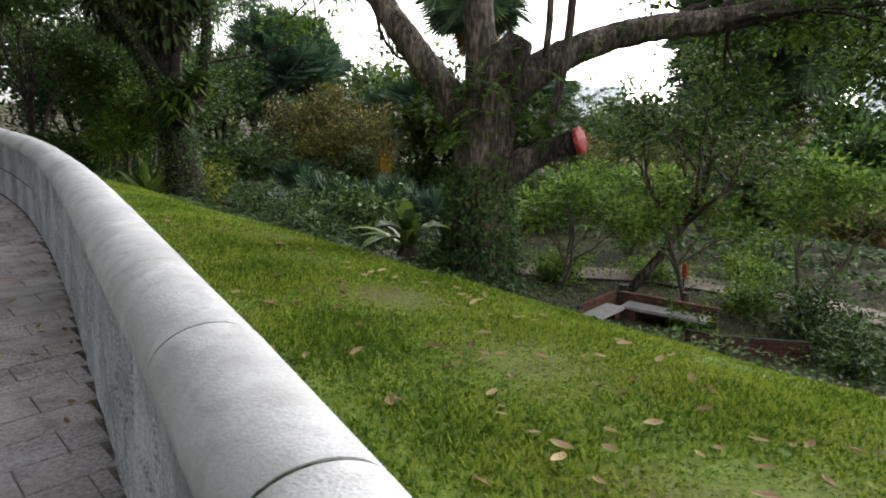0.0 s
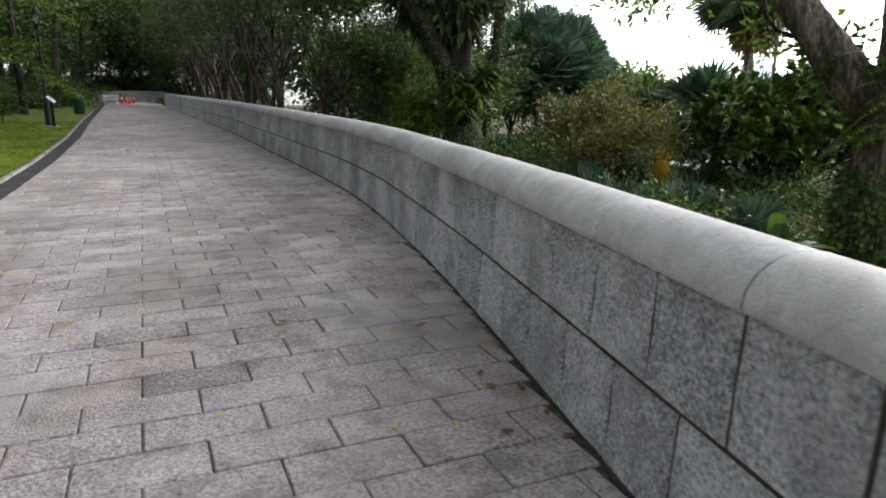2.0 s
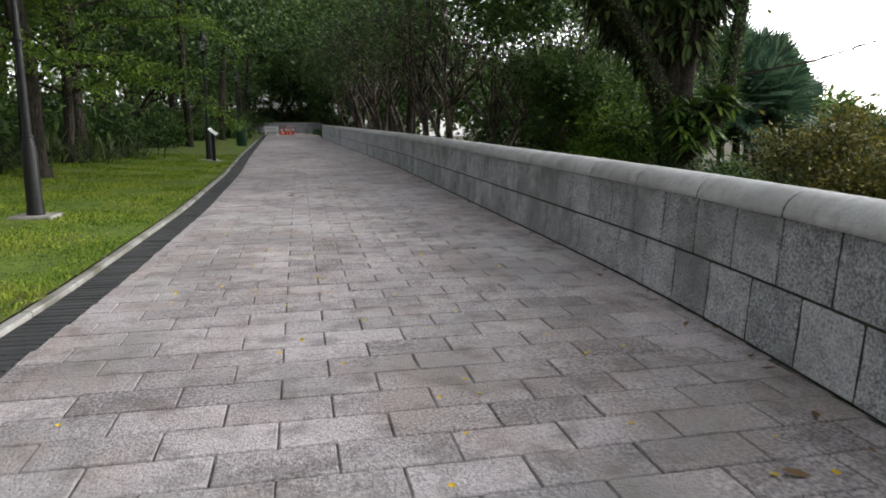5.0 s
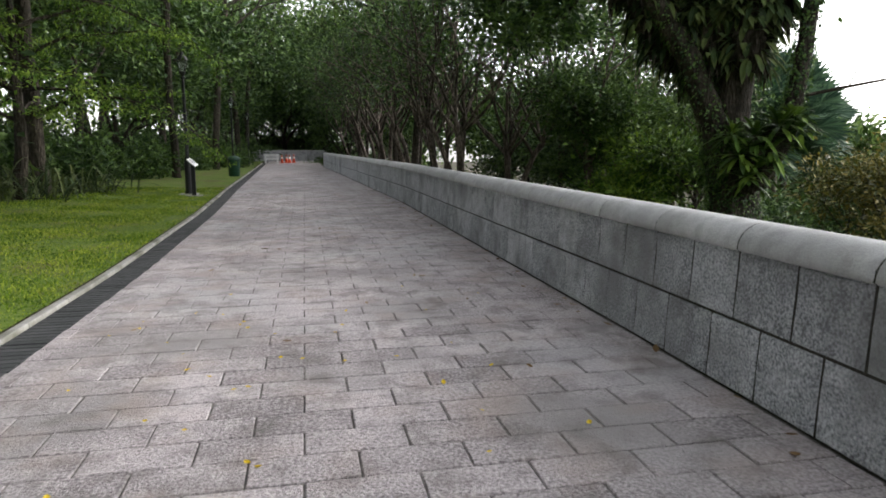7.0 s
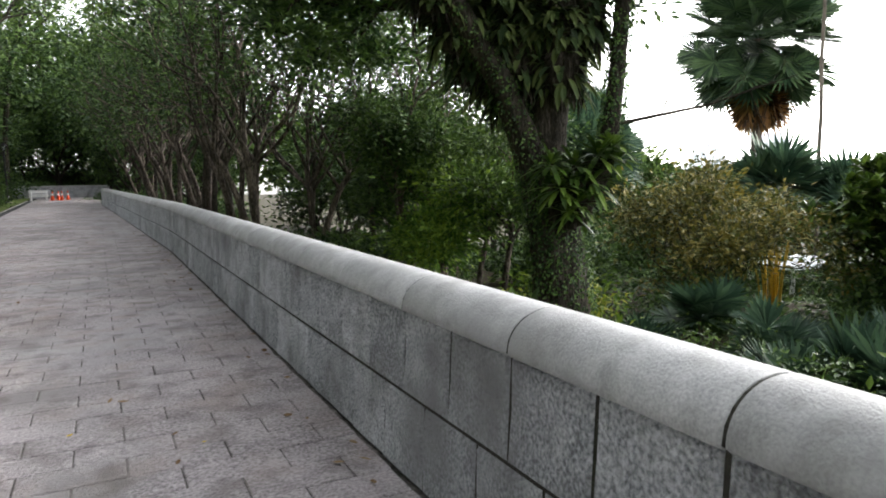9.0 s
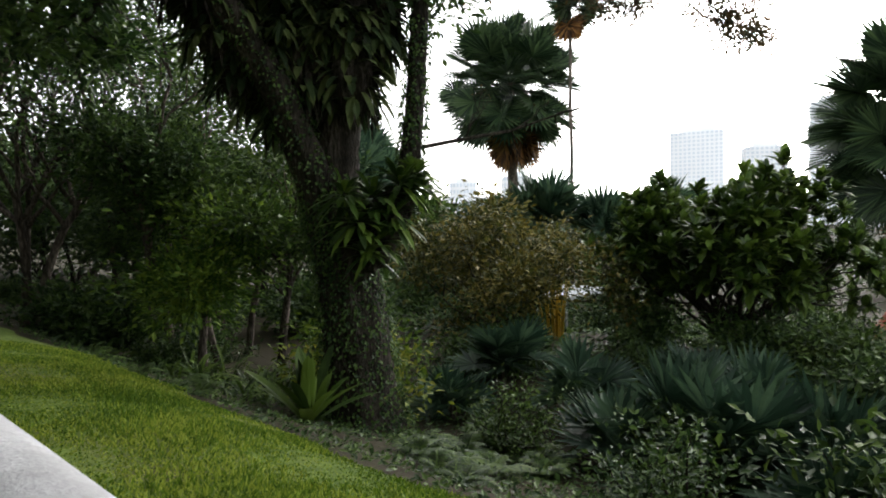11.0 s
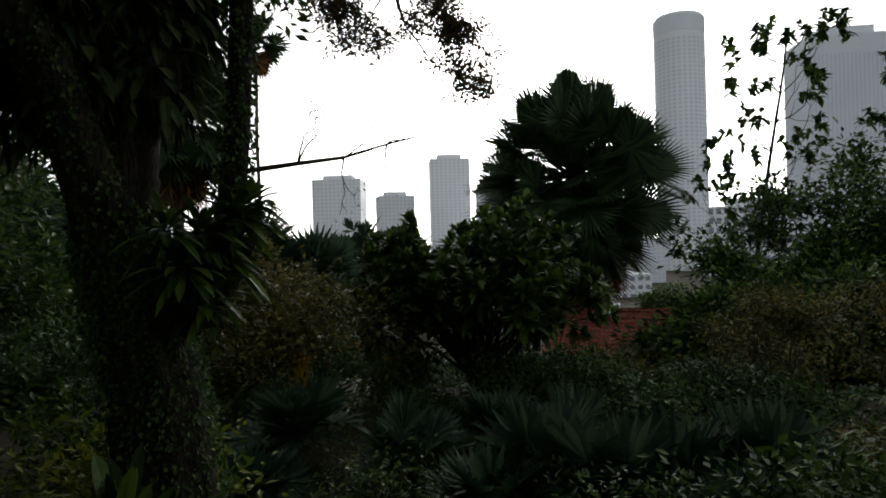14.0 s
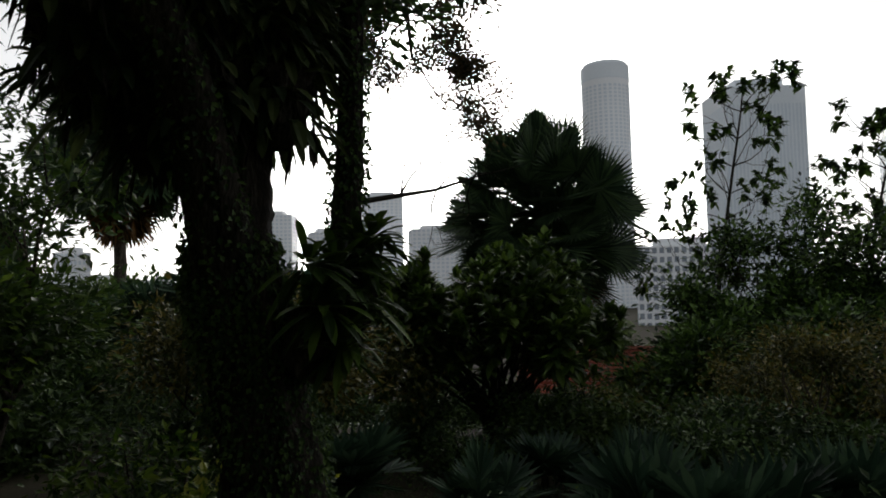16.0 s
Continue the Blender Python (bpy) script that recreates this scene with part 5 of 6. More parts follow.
plant(thick, [(x + 0.7 * math.sin(7 * y), y, 47 * y % 360, s) for x, y, s in ((10.5, 35, 0.45), (13.5, 37.5, 0.6), (8.2, 55, 0.6), (7.0, 63, 0.7), (16, 44, 0.8), (20, 39, 1.2), (24, 45, 1.4), (17, 56, 0.8), (28, 44, 1.4), (14, 62, 0.8), (24, 34.5, 0.9), (31, 38, 1.2), (36, 33, 1.3), (39, 25, 1.3), (40, 14, 1.3), (38, 4, 1.4), (30, 3, 1.1),
                                                     (-9.8, 36, 0.9), (-8.6, 44.5, 0.9), (-7.8, 50, 0.85), (-7.2, 57, 0.8), (-6.6, 63, 0.8), (-6.4, 70, 0.8), (-10.8, 22, 1.0), (-12.5, 28, 1.2), (-13, 43, 1.3), (-12, 52, 1.3), (-10.5, 58, 1.2), (-10, 66, 1.2), (-11, 16, 1.1), (-7.5, 77, 1.0), (-6.5, 90, 0.8), (3.4, 70, 0.55), (3.0, 74, 0.55), (2.8, 78, 0.6), (2.6, 82, 0.6), (-2, 93, 0.7), (-10, 102, 1.2), (4, 98, 1.0), (-9.5, 97, 1.5), (-6.5, 99, 1.5), (-4.2, 98, 1.5), (-2.0, 100, 1.6), (0.4, 99, 1.6), (2.6, 100, 1.6), (5.2, 96, 1.5), (7.4, 93, 1.4), (8.6, 88, 1.3), (-8.6, 92, 1.3), (-9.2, 87, 1.3), (9.5, 82, 1.3), (-8.8, 82, 1.2), (6.0, 77, 0.9), (-10.5, 76, 1.4))])
far = tree("distant_tree", "rounded tree in the distance", (70, 62), 15, 8, M_BARK_DARK, M_LEAF_MID, 0.8, 60, 0.3, 0.12, 3, cloud=1.9, group="distant trees")
plant(far, [(82, 78, 50, 1.1), (95, 66, 150, 1.0), (64, 84, 240, 1.2), (110, 52, 10, 1.0), (118, 36, 90, 0.8), (96, 46, 310, 0.8), (100, 14, 30, 0.6), (92, 2, 120, 0.8), (74, -14, 200, 1.0), (60, -22, 260, 1.0), (46, -24, 20, 1.0), (130, 80, 70, 1.2), (34, 84, 330, 1.1), (46, 96, 120, 1.2), (76, 100, 180, 1.2), (105, 96, 60, 1.2), (150, 40, 90, 0.9), (150, 65, 10, 1.0), (58, 66, 80, 0.9), (66, 44, 200, 0.75), (62, 33, 20, 0.6), (68, 8, 100, 0.65), (62, -4, 160, 0.8), (54, 70, 250, 1.1), (24, 92, 20, 1.2), (14, 118, 100, 1.3), (90, 110, 30, 1.4)])


def cover(count, x0, x1, y0, y1, size):
    """Low plants and fallen leaves that hide the soil of the bank."""
    x, y = x0 + (x1 - x0) * rng.random(count), y0 + (y1 - y0) * rng.random(count)
    keep = (x > 6.6) & ~((x > 10.7) & (x < 13.4) & (y > 4.4) & (y < 8.2))
    x, y = x[keep], y[keep]
    h = 0.35 * np.maximum(0, np.sin(x * 1.1 + 0.7 * y) * np.sin(0.8 * y - 0.5 * x)) * rng.random(len(x))
    p = np.stack([x, y, ground_z(x, y) + 0.03 + h], -1)
    L = size * (0.6 + 0.8 * rng.random(len(x)))
    return Shape().rhombs(p, unit(rng.normal(size=(len(x), 3)) * (1, 1, 0.35) + (0, 0, 0.25)), unit(rng.normal(0, 0.4, (len(x), 3)) + (0, 0, 1.0)), L, L * 0.5)


tagged(new("ground_cover", cover(48000, 6.0, 20.0, -2.0, 34.0, 0.085).mesh("ground_cover", M_LEAF_DEEP)), "low dark leafy ground cover over the bank", "ground cover", kind="stuff")
tagged(new("ground_cover", cover(60000, 20.0, 60.0, -5.0, 60.0, 0.28).mesh("ground_cover", M_LEAF_DEEP)), "low dark leafy ground cover beyond the terrace", "ground cover", kind="stuff")

# ---- lamps, sign, bin and barriers along the walk ----
def lamp_post(x, y, label):
    ob = thing("street_lamp", label, "street lamp", "lamps along the walk", (x, y, gz(x, y)))
    part("footing", Shape().box(-0.3, -0.3, -0.05, 0.3, 0.3, 0.06, c=0.02), M_KERB, ob, "pale concrete footing")
    base = Shape().tube([(0, 0, 0.05), (0, 0, 0.18), (0, 0, 1.05), (0, 0, 1.2)], [0.135, 0.115, 0.105, 0.07], 12)
    part("base", base, M_IRON, ob, smooth=True)
    part("pole", Shape().tube([(0, 0, 1.15), (0, 0, 3.85)], [0.062, 0.045], 12), M_IRON, ob, smooth=True)
    for z in (1.22, 2.6, 3.78):
        part("collar", Shape().tube([(0, 0, z - 0.03), (0, 0, z), (0, 0, z + 0.03)], [0.06, 0.085, 0.06], 12), M_IRON, ob, smooth=True)
    part("lantern_cup", Shape().tube([(0, 0, 3.84), (0, 0, 3.92), (0, 0, 3.96)], [0.045, 0.10, 0.115], 8), M_IRON, ob)
    for k in range(4):
        a = k * math.pi / 2 + math.pi / 4
        c, s = math.cos(a), math.sin(a)
        part("lantern_bar", Shape().tube([(0.10 * c, 0.10 * s, 3.95), (0.19 * c, 0.19 * s, 4.33)], 0.012, 5), M_IRON, ob)
        b = a + math.pi / 2
        c2, s2 = math.cos(b), math.sin(b)
        v = [(0.10 * c, 0.10 * s, 3.96), (0.10 * c2, 0.10 * s2, 3.96), (0.185 * c2, 0.185 * s2, 4.32), (0.185 * c, 0.185 * s, 4.32)]
        pane = Shape()
        pane.add(v + [(p[0] * 0.95, p[1] * 0.95, p[2]) for p in v], [(0, 1, 2, 3), (7, 6, 5, 4)])
        part("pane", pane, M_GLASS, ob, "frosted lantern glass")
    part("lantern_roof", Shape().tube([(0, 0, 4.33), (0, 0, 4.35), (0, 0, 4.5), (0, 0, 4.56), (0, 0, 4.66)], [0.21, 0.2, 0.08, 0.05, 0.015], 8), M_IRON, ob)
    return ob


lamp_post(-4.65, 18.9, "black cast-iron lamp post on the lawn's edge")
lamp_post(-4.03, 34.5, "black cast-iron lamp post with glass lantern, sign beside it")
lamp_post(-4.6, 55.0, "black cast-iron lamp post far along the walk")
lamp_post(-5.2, 75.0, "black cast-iron lamp post far along the walk")

sign = thing("lectern_sign", "small tilted white information board on a dark post", "sign", at=(-3.78, 33.9, gz(-3.78, 33.9)))
part("plinth", Shape().box(-0.25, -0.22, -0.05, 0.25, 0.22, 0.05, c=0.01), M_KERB, sign)
part("post", Shape().box(-0.06, -0.06, 0.04, 0.06, 0.06, 1.05, c=0.01), M_IRON, sign)
tiltm = Matrix.Translation((0, -0.03, 1.1)) @ Euler((radians(8), radians(42), 0)).to_matrix().to_4x4()
board = part("board", Shape().box(-0.17, -0.22, -0.012, 0.17, 0.22, 0.012, tiltm, c=0.006), M_WHITE, sign, "white printed panel")
for k in range(5):
    part("text_line", Shape().box(-0.13, 0.13 - 0.06 * k, 0.013, 0.13 - 0.05 * (k % 2), 0.145 - 0.06 * k, 0.0145, tiltm), M_IRON, board)

rubbish = thing("litter_bin", "dark green cylindrical litter bin beside the walk", "bin", at=(-3.95, 48.6, gz(-3.95, 48.6)))
part("body", Shape().tube([(0, 0, 0), (0, 0, 0.03), (0, 0, 0.85), (0, 0, 0.9)], [0.27, 0.29, 0.32, 0.34], 16), M_BIN, rubbish, smooth=True)
part("lid", Shape().tube([(0, 0, 0.9), (0, 0, 0.95), (0, 0, 1.06), (0, 0, 1.1)], [0.35, 0.35, 0.25, 0.05], 16), M_BIN, rubbish, smooth=True)


def cone(x, y):
    ob = thing("traffic_cone", "orange plastic traffic cone with a white band on the paving", "traffic cone", "cones closing the walk", (x, y, road_z(x, y)))
    part("foot", Shape().box(-0.2, -0.2, 0, 0.2, 0.2, 0.04, c=0.01), M_ORANGE, ob)
    part("cone", Shape().tube([(0, 0, 0.03), (0, 0, 0.78), (0, 0, 0.8)], [0.15, 0.035, 0.02], 14), M_ORANGE, ob, smooth=True)
    part("band", Shape().tube([(0, 0, 0.42), (0, 0, 0.58)], [0.0965, 0.072], 14, cap=False), M_WHITE, ob, "white reflective band")


for x, y in ((-2.4, 78.5), (-2.0, 79.2), (-1.7, 78.2), (-1.3, 79.5)):
    cone(x, y)


def barrier(x, y, mat, label):
    ob = thing("barrier", label, "barrier", "barriers closing the walk", (x, y, road_z(x, y)))
    for k in (-0.55, 0.55):
        part("leg", Shape().box(k - 0.06, -0.25, 0, k + 0.06, 0.25, 0.75, c=0.015), mat, ob)
    for z in (0.3, 0.62):
        part("board", Shape().box(-0.7, -0.04, z, 0.7, 0.04, z + 0.24, c=0.012), mat, ob)


barrier(-3.4, 78.8, M_WHITE, "white plastic barrier at the end of the walk")
endwall = tagged(new("wall_end", Shape().box(-9.0, 88.0, road_z(0, 88) - 0.3, 2.0, 88.4, road_z(0, 88) + 1.0, c=0.03).mesh("wall_end", M_GRANITE)), "low granite wall closing the far end of the walk", "wall", kind="structure")
part("coping", Shape().box(-9.05, 87.93, road_z(0, 88) + 1.003, 2.05, 88.47, road_z(0, 88) + 1.16, c=0.05), M_CAP, endwall)

# ---- terrace below: brick planters, slab benches, a path ----
tz = -3.32
terrace = tagged(new("terrace", Shape().box(10.8, 4.6, tz - 0.3, 13.2, 9.0, tz + 0.02).mesh("terrace", M_JOINT)), "small paved sitting area on the lower terrace", "pavement", kind="structure")
tile = Shape().box(-0.19, -0.19, -0.03, 0.19, 0.19, 0, c=0.006).mesh("terrace_tile", M_TERRACE)
for i in range(6):
    for j in range(11):
        ob = part("terrace_tile", tile, None, terrace)
        ob.location = (11.0 + 0.39 * i, 4.85 + 0.39 * j, tz + 0.05)
brick_me = Shape().box(-0.112, -0.05, -0.033, 0.112, 0.05, 0.033, c=0.004).mesh("brick", M_BRICK)


def brick_wall(name, a, b, height, label):
    """A one-brick wall from a to b with its bricks laid in stretcher bond."""
    a, b = np.array(a, float), np.array(b, float)
    run = float(np.linalg.norm(b - a))
    ang = math.atan2(b[1] - a[1], b[0] - a[0])
    ob = thing(name, label, "planter wall", "brick planter walls", (a[0], a[1], tz))
    m = Matrix.Rotation(ang, 4, "Z")
    part("mortar", Shape().box(0, -0.042, -0.1, run, 0.042, height - 0.01, m), M_JOINT, ob)
    z, rowk = 0.035, 0
    while z < height:
        x = 0.115 + (0.12 if rowk % 2 else 0)
        while x < run - 0.05:
            p = part("brick", brick_me, None, ob)
            p.matrix_basis = m @ Matrix.Translation((x, 0, z))
            x += 0.236
        z, rowk = z + 0.078, rowk + 1
    return ob


C, LE, RE = (12.75, 7.75), (11.65, 7.6), (13.0, 6.1)
brick_wall("planter_wall", (11.3, 7.95), (12.95, 8.1), 0.62, "low red-brick planter wall behind the bench")
brick_wall("planter_wall", (12.95, 8.1), (13.35, 5.9), 0.62, "low red-brick planter wall behind the bench")
brick_wall("planter_wall", (12.1, 5.3), (13.0, 4.0), 0.5, "low red-brick planter wall with shrubs")
brick_wall("planter_wall", (12.0, 5.9), (12.1, 5.3), 0.5, "low red-brick planter wall with shrubs")


def slab_bench(a, b, label):
    a, b = np.array(a, float), np.array(b, float)
    run, ang = float(np.linalg.norm(b - a)), math.atan2(b[1] - a[1], b[0] - a[0])
    ob = thing("slab_bench", label, "bench", "stone benches", (a[0], a[1], tz))
    ob.rotation_euler = (0, 0, ang)
    part("seat", Shape().box(0, -0.22, 0.38, run, 0.22, 0.45, c=0.012), M_STONE, ob)
    for x in (0.2, run - 0.2):
        part("leg", Shape().box(x - 0.1, -0.15, -0.05, x + 0.1, 0.15, 0.38), M_BRICK, ob)


slab_bench((11.35, 7.68), (12.45, 7.78), "pale stone slab bench against the brick planter")
slab_bench((12.72, 7.72), (13.03, 5.95), "pale stone slab bench against the brick planter")
slab_bench((10.9, 2.6), (11.7, 1.9), "pale stone slab bench below the lawn")
path = Shape()
pp = np.array([(12.0, 16.5), (14.5, 12.6), (16.6, 9.6), (17.6, 6.6), (17.4, 3.2), (17.0, 0.0)])
tt = np.linspace(0, 5, 41)
px, py = np.interp(tt, range(6), pp[:, 0]), np.interp(tt, range(6), pp[:, 1])
side = np.stack([np.gradient(py), -np.gradient(px)], -1)
side /= np.linalg.norm(side, axis=1)[:, None]
lft, rgt = np.stack([px, py], -1) - side * 0.7, np.stack([px, py], -1) + side * 0.7
vv = np.stack([np.column_stack([lft, ground_z(lft[:, 0], lft[:, 1]) + 0.05]), np.column_stack([rgt, ground_z(rgt[:, 0], rgt[:, 1]) + 0.05])], 1)
path.add(vv, np.arange(40)[:, None] * 2 + np.array([[0, 1, 3, 2]]))
tagged(new("path", path.mesh("path", M_TERRACE)), "narrow reddish path winding through the planted terrace", "path", kind="structure")
flag = thing("red_sign", "small red and white notice on a post beside the path", "sign", at=(15.9, 8.0, gz(15.9, 8.0)))
part("post", Shape().tube([(0, 0, -0.05), (0, 0, 0.75)], 0.02, 8), M_IRON, flag)
part("panel", Shape().box(-0.16, -0.015, 0.4, 0.16, 0.015, 0.8, Matrix.Rotation(radians(45), 4, "Z"), c=0.006), M_ORANGE, flag)
bam = thing("bamboo_clump", "clump of bright yellow bamboo canes", "bamboo", at=(24.6, 31.4, gz(24.6, 31.4)))
for k in range(16):
    a = k * 2.399
    q = np.array([math.cos(a), math.sin(a), 0]) * 0.06 * k ** 0.7
    hgt = 1.8 + 1.6 * rng.random()
    part("cane", Shape().tube([q, q * 1.3 + (0, 0, hgt * 0.5), q * 2.0 + (0, 0, hgt)], [0.045, 0.04, 0.025], 7), M_BAMBOO, bam)

# ---- houses below ----
def gable_house(x, y, z0, ln, wd, eave, rise, turn, label, rows=12):
    ob = thing("house", label, "house", "houses below the hill", (x, y, z0))
    ob.rotation_euler = (0, 0, radians(turn))
    part("wall", Shape().box(-ln / 2, -wd / 2, 0, ln / 2, wd / 2, eave), M_WHITE, ob, "white rendered wall")
    for xg in (-ln / 2 + 0.06, ln / 2 - 0.06):
        g = Shape()
        g.add([(xg + e, yg, zg) for e in (-0.06, 0.06) for yg, zg in ((-wd / 2, eave), (wd / 2, eave), (0, eave + rise - 0.1))], [(0, 2, 1, 1), (3, 4, 5, 5), (0, 3, 5, 2), (1, 2, 5, 4)])
        part("gable", g, M_WHITE, ob)
    for sgn in (-1, 1):
        roof = part("roof", Shape().box(0, 0, 0, 0.01, 0.01, 0.01), M_ROOF, ob, "red clay tile roof")
        for r in range(rows):
            f0, f1 = r / rows, (r + 1.12) / rows
            ya, yb = sgn * (wd / 2 + 0.5) * (1 - f0), sgn * (wd / 2 + 0.5) * (1 - f1)
            za, zb = eave - 0.3 + (rise + 0.3) * f0, eave - 0.3 + (rise + 0.3) * f1
            n = int(ln / 0.3)
            xs = np.linspace(-ln / 2 - 0.4, ln / 2 + 0.4, n * 4 + 1)
            wave = 0.05 * np.abs(np.sin(np.arange(n * 4 + 1) * np.pi / 4))
            v = np.stack([np.stack([xs, np.full_like(xs, ya), za + wave + 0.07], -1), np.stack([xs, np.full_like(xs, yb), zb + wave], -1)], 1)
            t = Shape()
            t.add(v, np.arange(n * 4)[:, None] * 2 + np.array([[0, 2, 3, 1]]))
            part("tile_course", t, M_ROOF, roof)
    for k in range(int(ln / 2.5)):
        xw = -ln / 2 + 1.4 + 2.5 * k
        for sgn in (-1, 1):
            w = part("window", Shape().box(xw - 0.5, sgn * wd / 2 - 0.03, eave - 2.0, xw + 0.5, sgn * wd / 2 + 0.03, eave - 0.7), M_DARKGLASS, ob)
            part("sill", Shape().box(xw - 0.6, sgn * wd / 2 - 0.08, eave - 2.1, xw + 0.6, sgn * wd / 2 + 0.08, eave - 2.003), M_WHITE, w)
    return ob


gable_house(53.5, 19.5, -9.0, 9.0, 10.0, 3.3, 2.4, 80, "white house with a long red clay tile roof below the palms")
gable_house(46.5, 12.0, -9.2, 10.0, 8.0, 2.6, 2.3, 60, "white house with a red tile roof among trees")
low = thing("low_building", "low white boundary building with a pale flat roof", "building", at=(46.5, 17.4, gz(46.5, 17.4)))
low.rotation_euler = (0, 0, radians(95))
part("wall", Shape().box(-5, -1.5, -0.6, 5, 1.5, 0.55), M_WHITE, low)
part("roof", Shape().box(-5.3, -1.8, 0.553, 5.3, 1.8, 0.7, c=0.03), M_STONE, low)
shed = thing("grey_shed", "low pale-roofed pavilion among the shrubs", "building", at=(33.0, 36.5, gz(33, 36.5)))
part("roof", Shape().box(-2.5, -1.8, 2.2, 2.5, 1.8, 2.4, c=0.03), M_HAZED_FACADE, shed)
for a, b in ((-2, -1.4), (2, -1.4), (-2, 1.4), (2, 1.4)):
    part("post", Shape().box(a - 0.08, b - 0.08, -0.2, a + 0.08, b + 0.08, 2.197), M_WHITE, shed)

# ---- the city: facades and pale glazing carry distance haze in their colour ----
EYE_X, EYE_Y, EYE_Z = 2.6, 22.5, 1.5


def bearing(az, dist):
    return EYE_X + dist * math.sin(radians(az)), EYE_Y + dist * math.cos(radians(az))


def block_tower(name, label, az0, az1, el, dist, turn, floors, bays, mat, depth=0.8, fins=False, base=-30.0, crown=0.0, wh=0.55, ww=0.6, panes=None):
    """An upright slab block with rows of windows set into its faces."""
    x, y = bearing((az0 + az1) / 2, dist)
    w = dist * 2 * math.tan(radians(az1 - az0) / 2)
    w /= abs(math.cos(radians(turn))) + depth * abs(math.sin(radians(turn)))
    d, top = w * depth, EYE_Z + dist * math.tan(radians(el))
    ob = thing(name, label, "building", "city buildings", (x, y, base))
    ob.rotation_euler = (0, 0, radians(-(az0 + az1) / 2 + turn))
    h = top - base
    part("wall", Shape().box(-w / 2, -d / 2, 0, w / 2, d / 2, h), mat, ob)
    part("roof", Shape().box(-w * 0.3, -d * 0.3, h, w * 0.3, d * 0.3, h + 0.03 * h + 2), mat, ob)
    g = Shape()
    fh = (h - crown) / floors
    for face in range(4):
        m = Matrix.Rotation(face * math.pi / 2, 4, "Z")
        half, run = (d / 2, w) if face % 2 == 0 else (w / 2, d)
        nb = max(2, int(bays * run / w))
        for b in range(nb):
            xa = -run / 2 + run * (b + 0.5) / nb
            if fins:
                g.box(xa - run / nb * ww / 2, -half - 0.25, fh, xa + run / nb * ww / 2, -half + 0.2, h - crown, m)
            else:
                for f in range(floors):
                    g.box(xa - run / nb * ww / 2, -half - 0.12, fh * (f + 0.5 - wh / 2), xa + run / nb * ww / 2, -half + 0.2, fh * (f + 0.5 + wh / 2), m)
    part("window_grid", g, panes or M_HAZED_GLAZE, ob, "rows of blue-grey windows", kind="stuff")
    return ob


def round_tower():
    x, y = bearing(95.9, 600)
    top = EYE_Z + 600 * math.tan(radians(17.3))
    ob = thing("round_tower", "tall round pale tower with rows of windows", "building", "city buildings", (x, y, -30))
    h, r = top + 30, 20.3
    part("wall", Shape().tube([(0, 0, 0), (0, 0, h - 16)], [r, r], 48), M_HAZED_FACADE, ob)
    part("crown", Shape().tube([(0, 0, h - 16), (0, 0, h - 15), (0, 0, h - 3), (0, 0, h)], [r, r + 0.3, r + 0.3, r - 2], 48), M_HAZED_GREYB, ob, "plain rounded top storey")
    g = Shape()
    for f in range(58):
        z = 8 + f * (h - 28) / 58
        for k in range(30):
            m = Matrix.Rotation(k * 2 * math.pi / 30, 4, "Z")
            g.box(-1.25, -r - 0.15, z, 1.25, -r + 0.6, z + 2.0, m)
    part("window_grid", g, M_HAZED_GLAZE, ob, "rows of windows round the shaft", kind="stuff")


round_tower()
block_tower("office_tower", "grey office tower with vertical fins and plain top", 103.3, 110.6, 13.9, 500, 24, 34, 22, M_HAZED_GREYB, 0.75, True, crown=12, ww=0.5)
block_tower("office_tower", "grey office tower behind trees", 115.0, 120.0, 9.4, 480, 10, 26, 14, M_HAZED_GREYB, 0.8)
block_tower("white_office", "white office block with a grid of square windows", 97.7, 104.5, 2.6, 330, 4, 11, 12, M_HAZED_FACADE, 0.5, wh=0.6, ww=0.62, panes=M_CITYGLASS)
block_tower("apartment_block", "white apartment block with small windows", 86.0, 93.6, -2.5, 240, 8, 8, 12, M_HAZED_FACADE, 0.4, base=-32, wh=0.45, ww=0.55, panes=M_CITYGLASS)
block_tower("glass_office", "pale glass office block", 90.0, 94.5, 0.3, 420, 15, 14, 12, M_HAZED_GREYB, 0.7)
block_tower("pale_block", "pale distant tower block", 75.1, 78.6, 7.4, 950, 5, 36, 9, M_HAZED_FACADE, 0.8)
block_tower("pale_block", "pale distant tower block", 70.6, 73.9, 4.5, 800, 10, 22, 9, M_HAZED_FACADE, 0.8)
block_tower("pale_block", "pale distant tower block", 65.4, 69.9, 5.9, 900, -12, 26, 12, M_HAZED_FACADE, 0.7)
block_tower("pale_block", "pale distant tower block", 79.0, 84.0, 4.6, 850, 8, 20, 12, M_HAZED_FACADE, 0.7)
block_tower("pale_block", "pale distant block with stepped top", 51.9, 54.4, 3.0, 600, 6, 12, 8, M_HAZED_FACADE, 0.8)
block_tower("pale_block", "pale distant low block", 47.5, 50.0, 2.6, 650, -8, 10, 8, M_HAZED_FACADE, 0.8)
block_tower("pale_block", "long pale building beyond the trees", 44.0, 60.0, 0.9, 420, 0, 6, 30, M_HAZED_FACADE, 0.2)
spire = thing("white_spire", "slender white church spire", "spire", at=(*bearing(90.9, 110), -14))
part("tower", Shape().box(-1.6, -1.6, 0, 1.6, 1.6, 6, c=0.1), M_WHITE, spire)
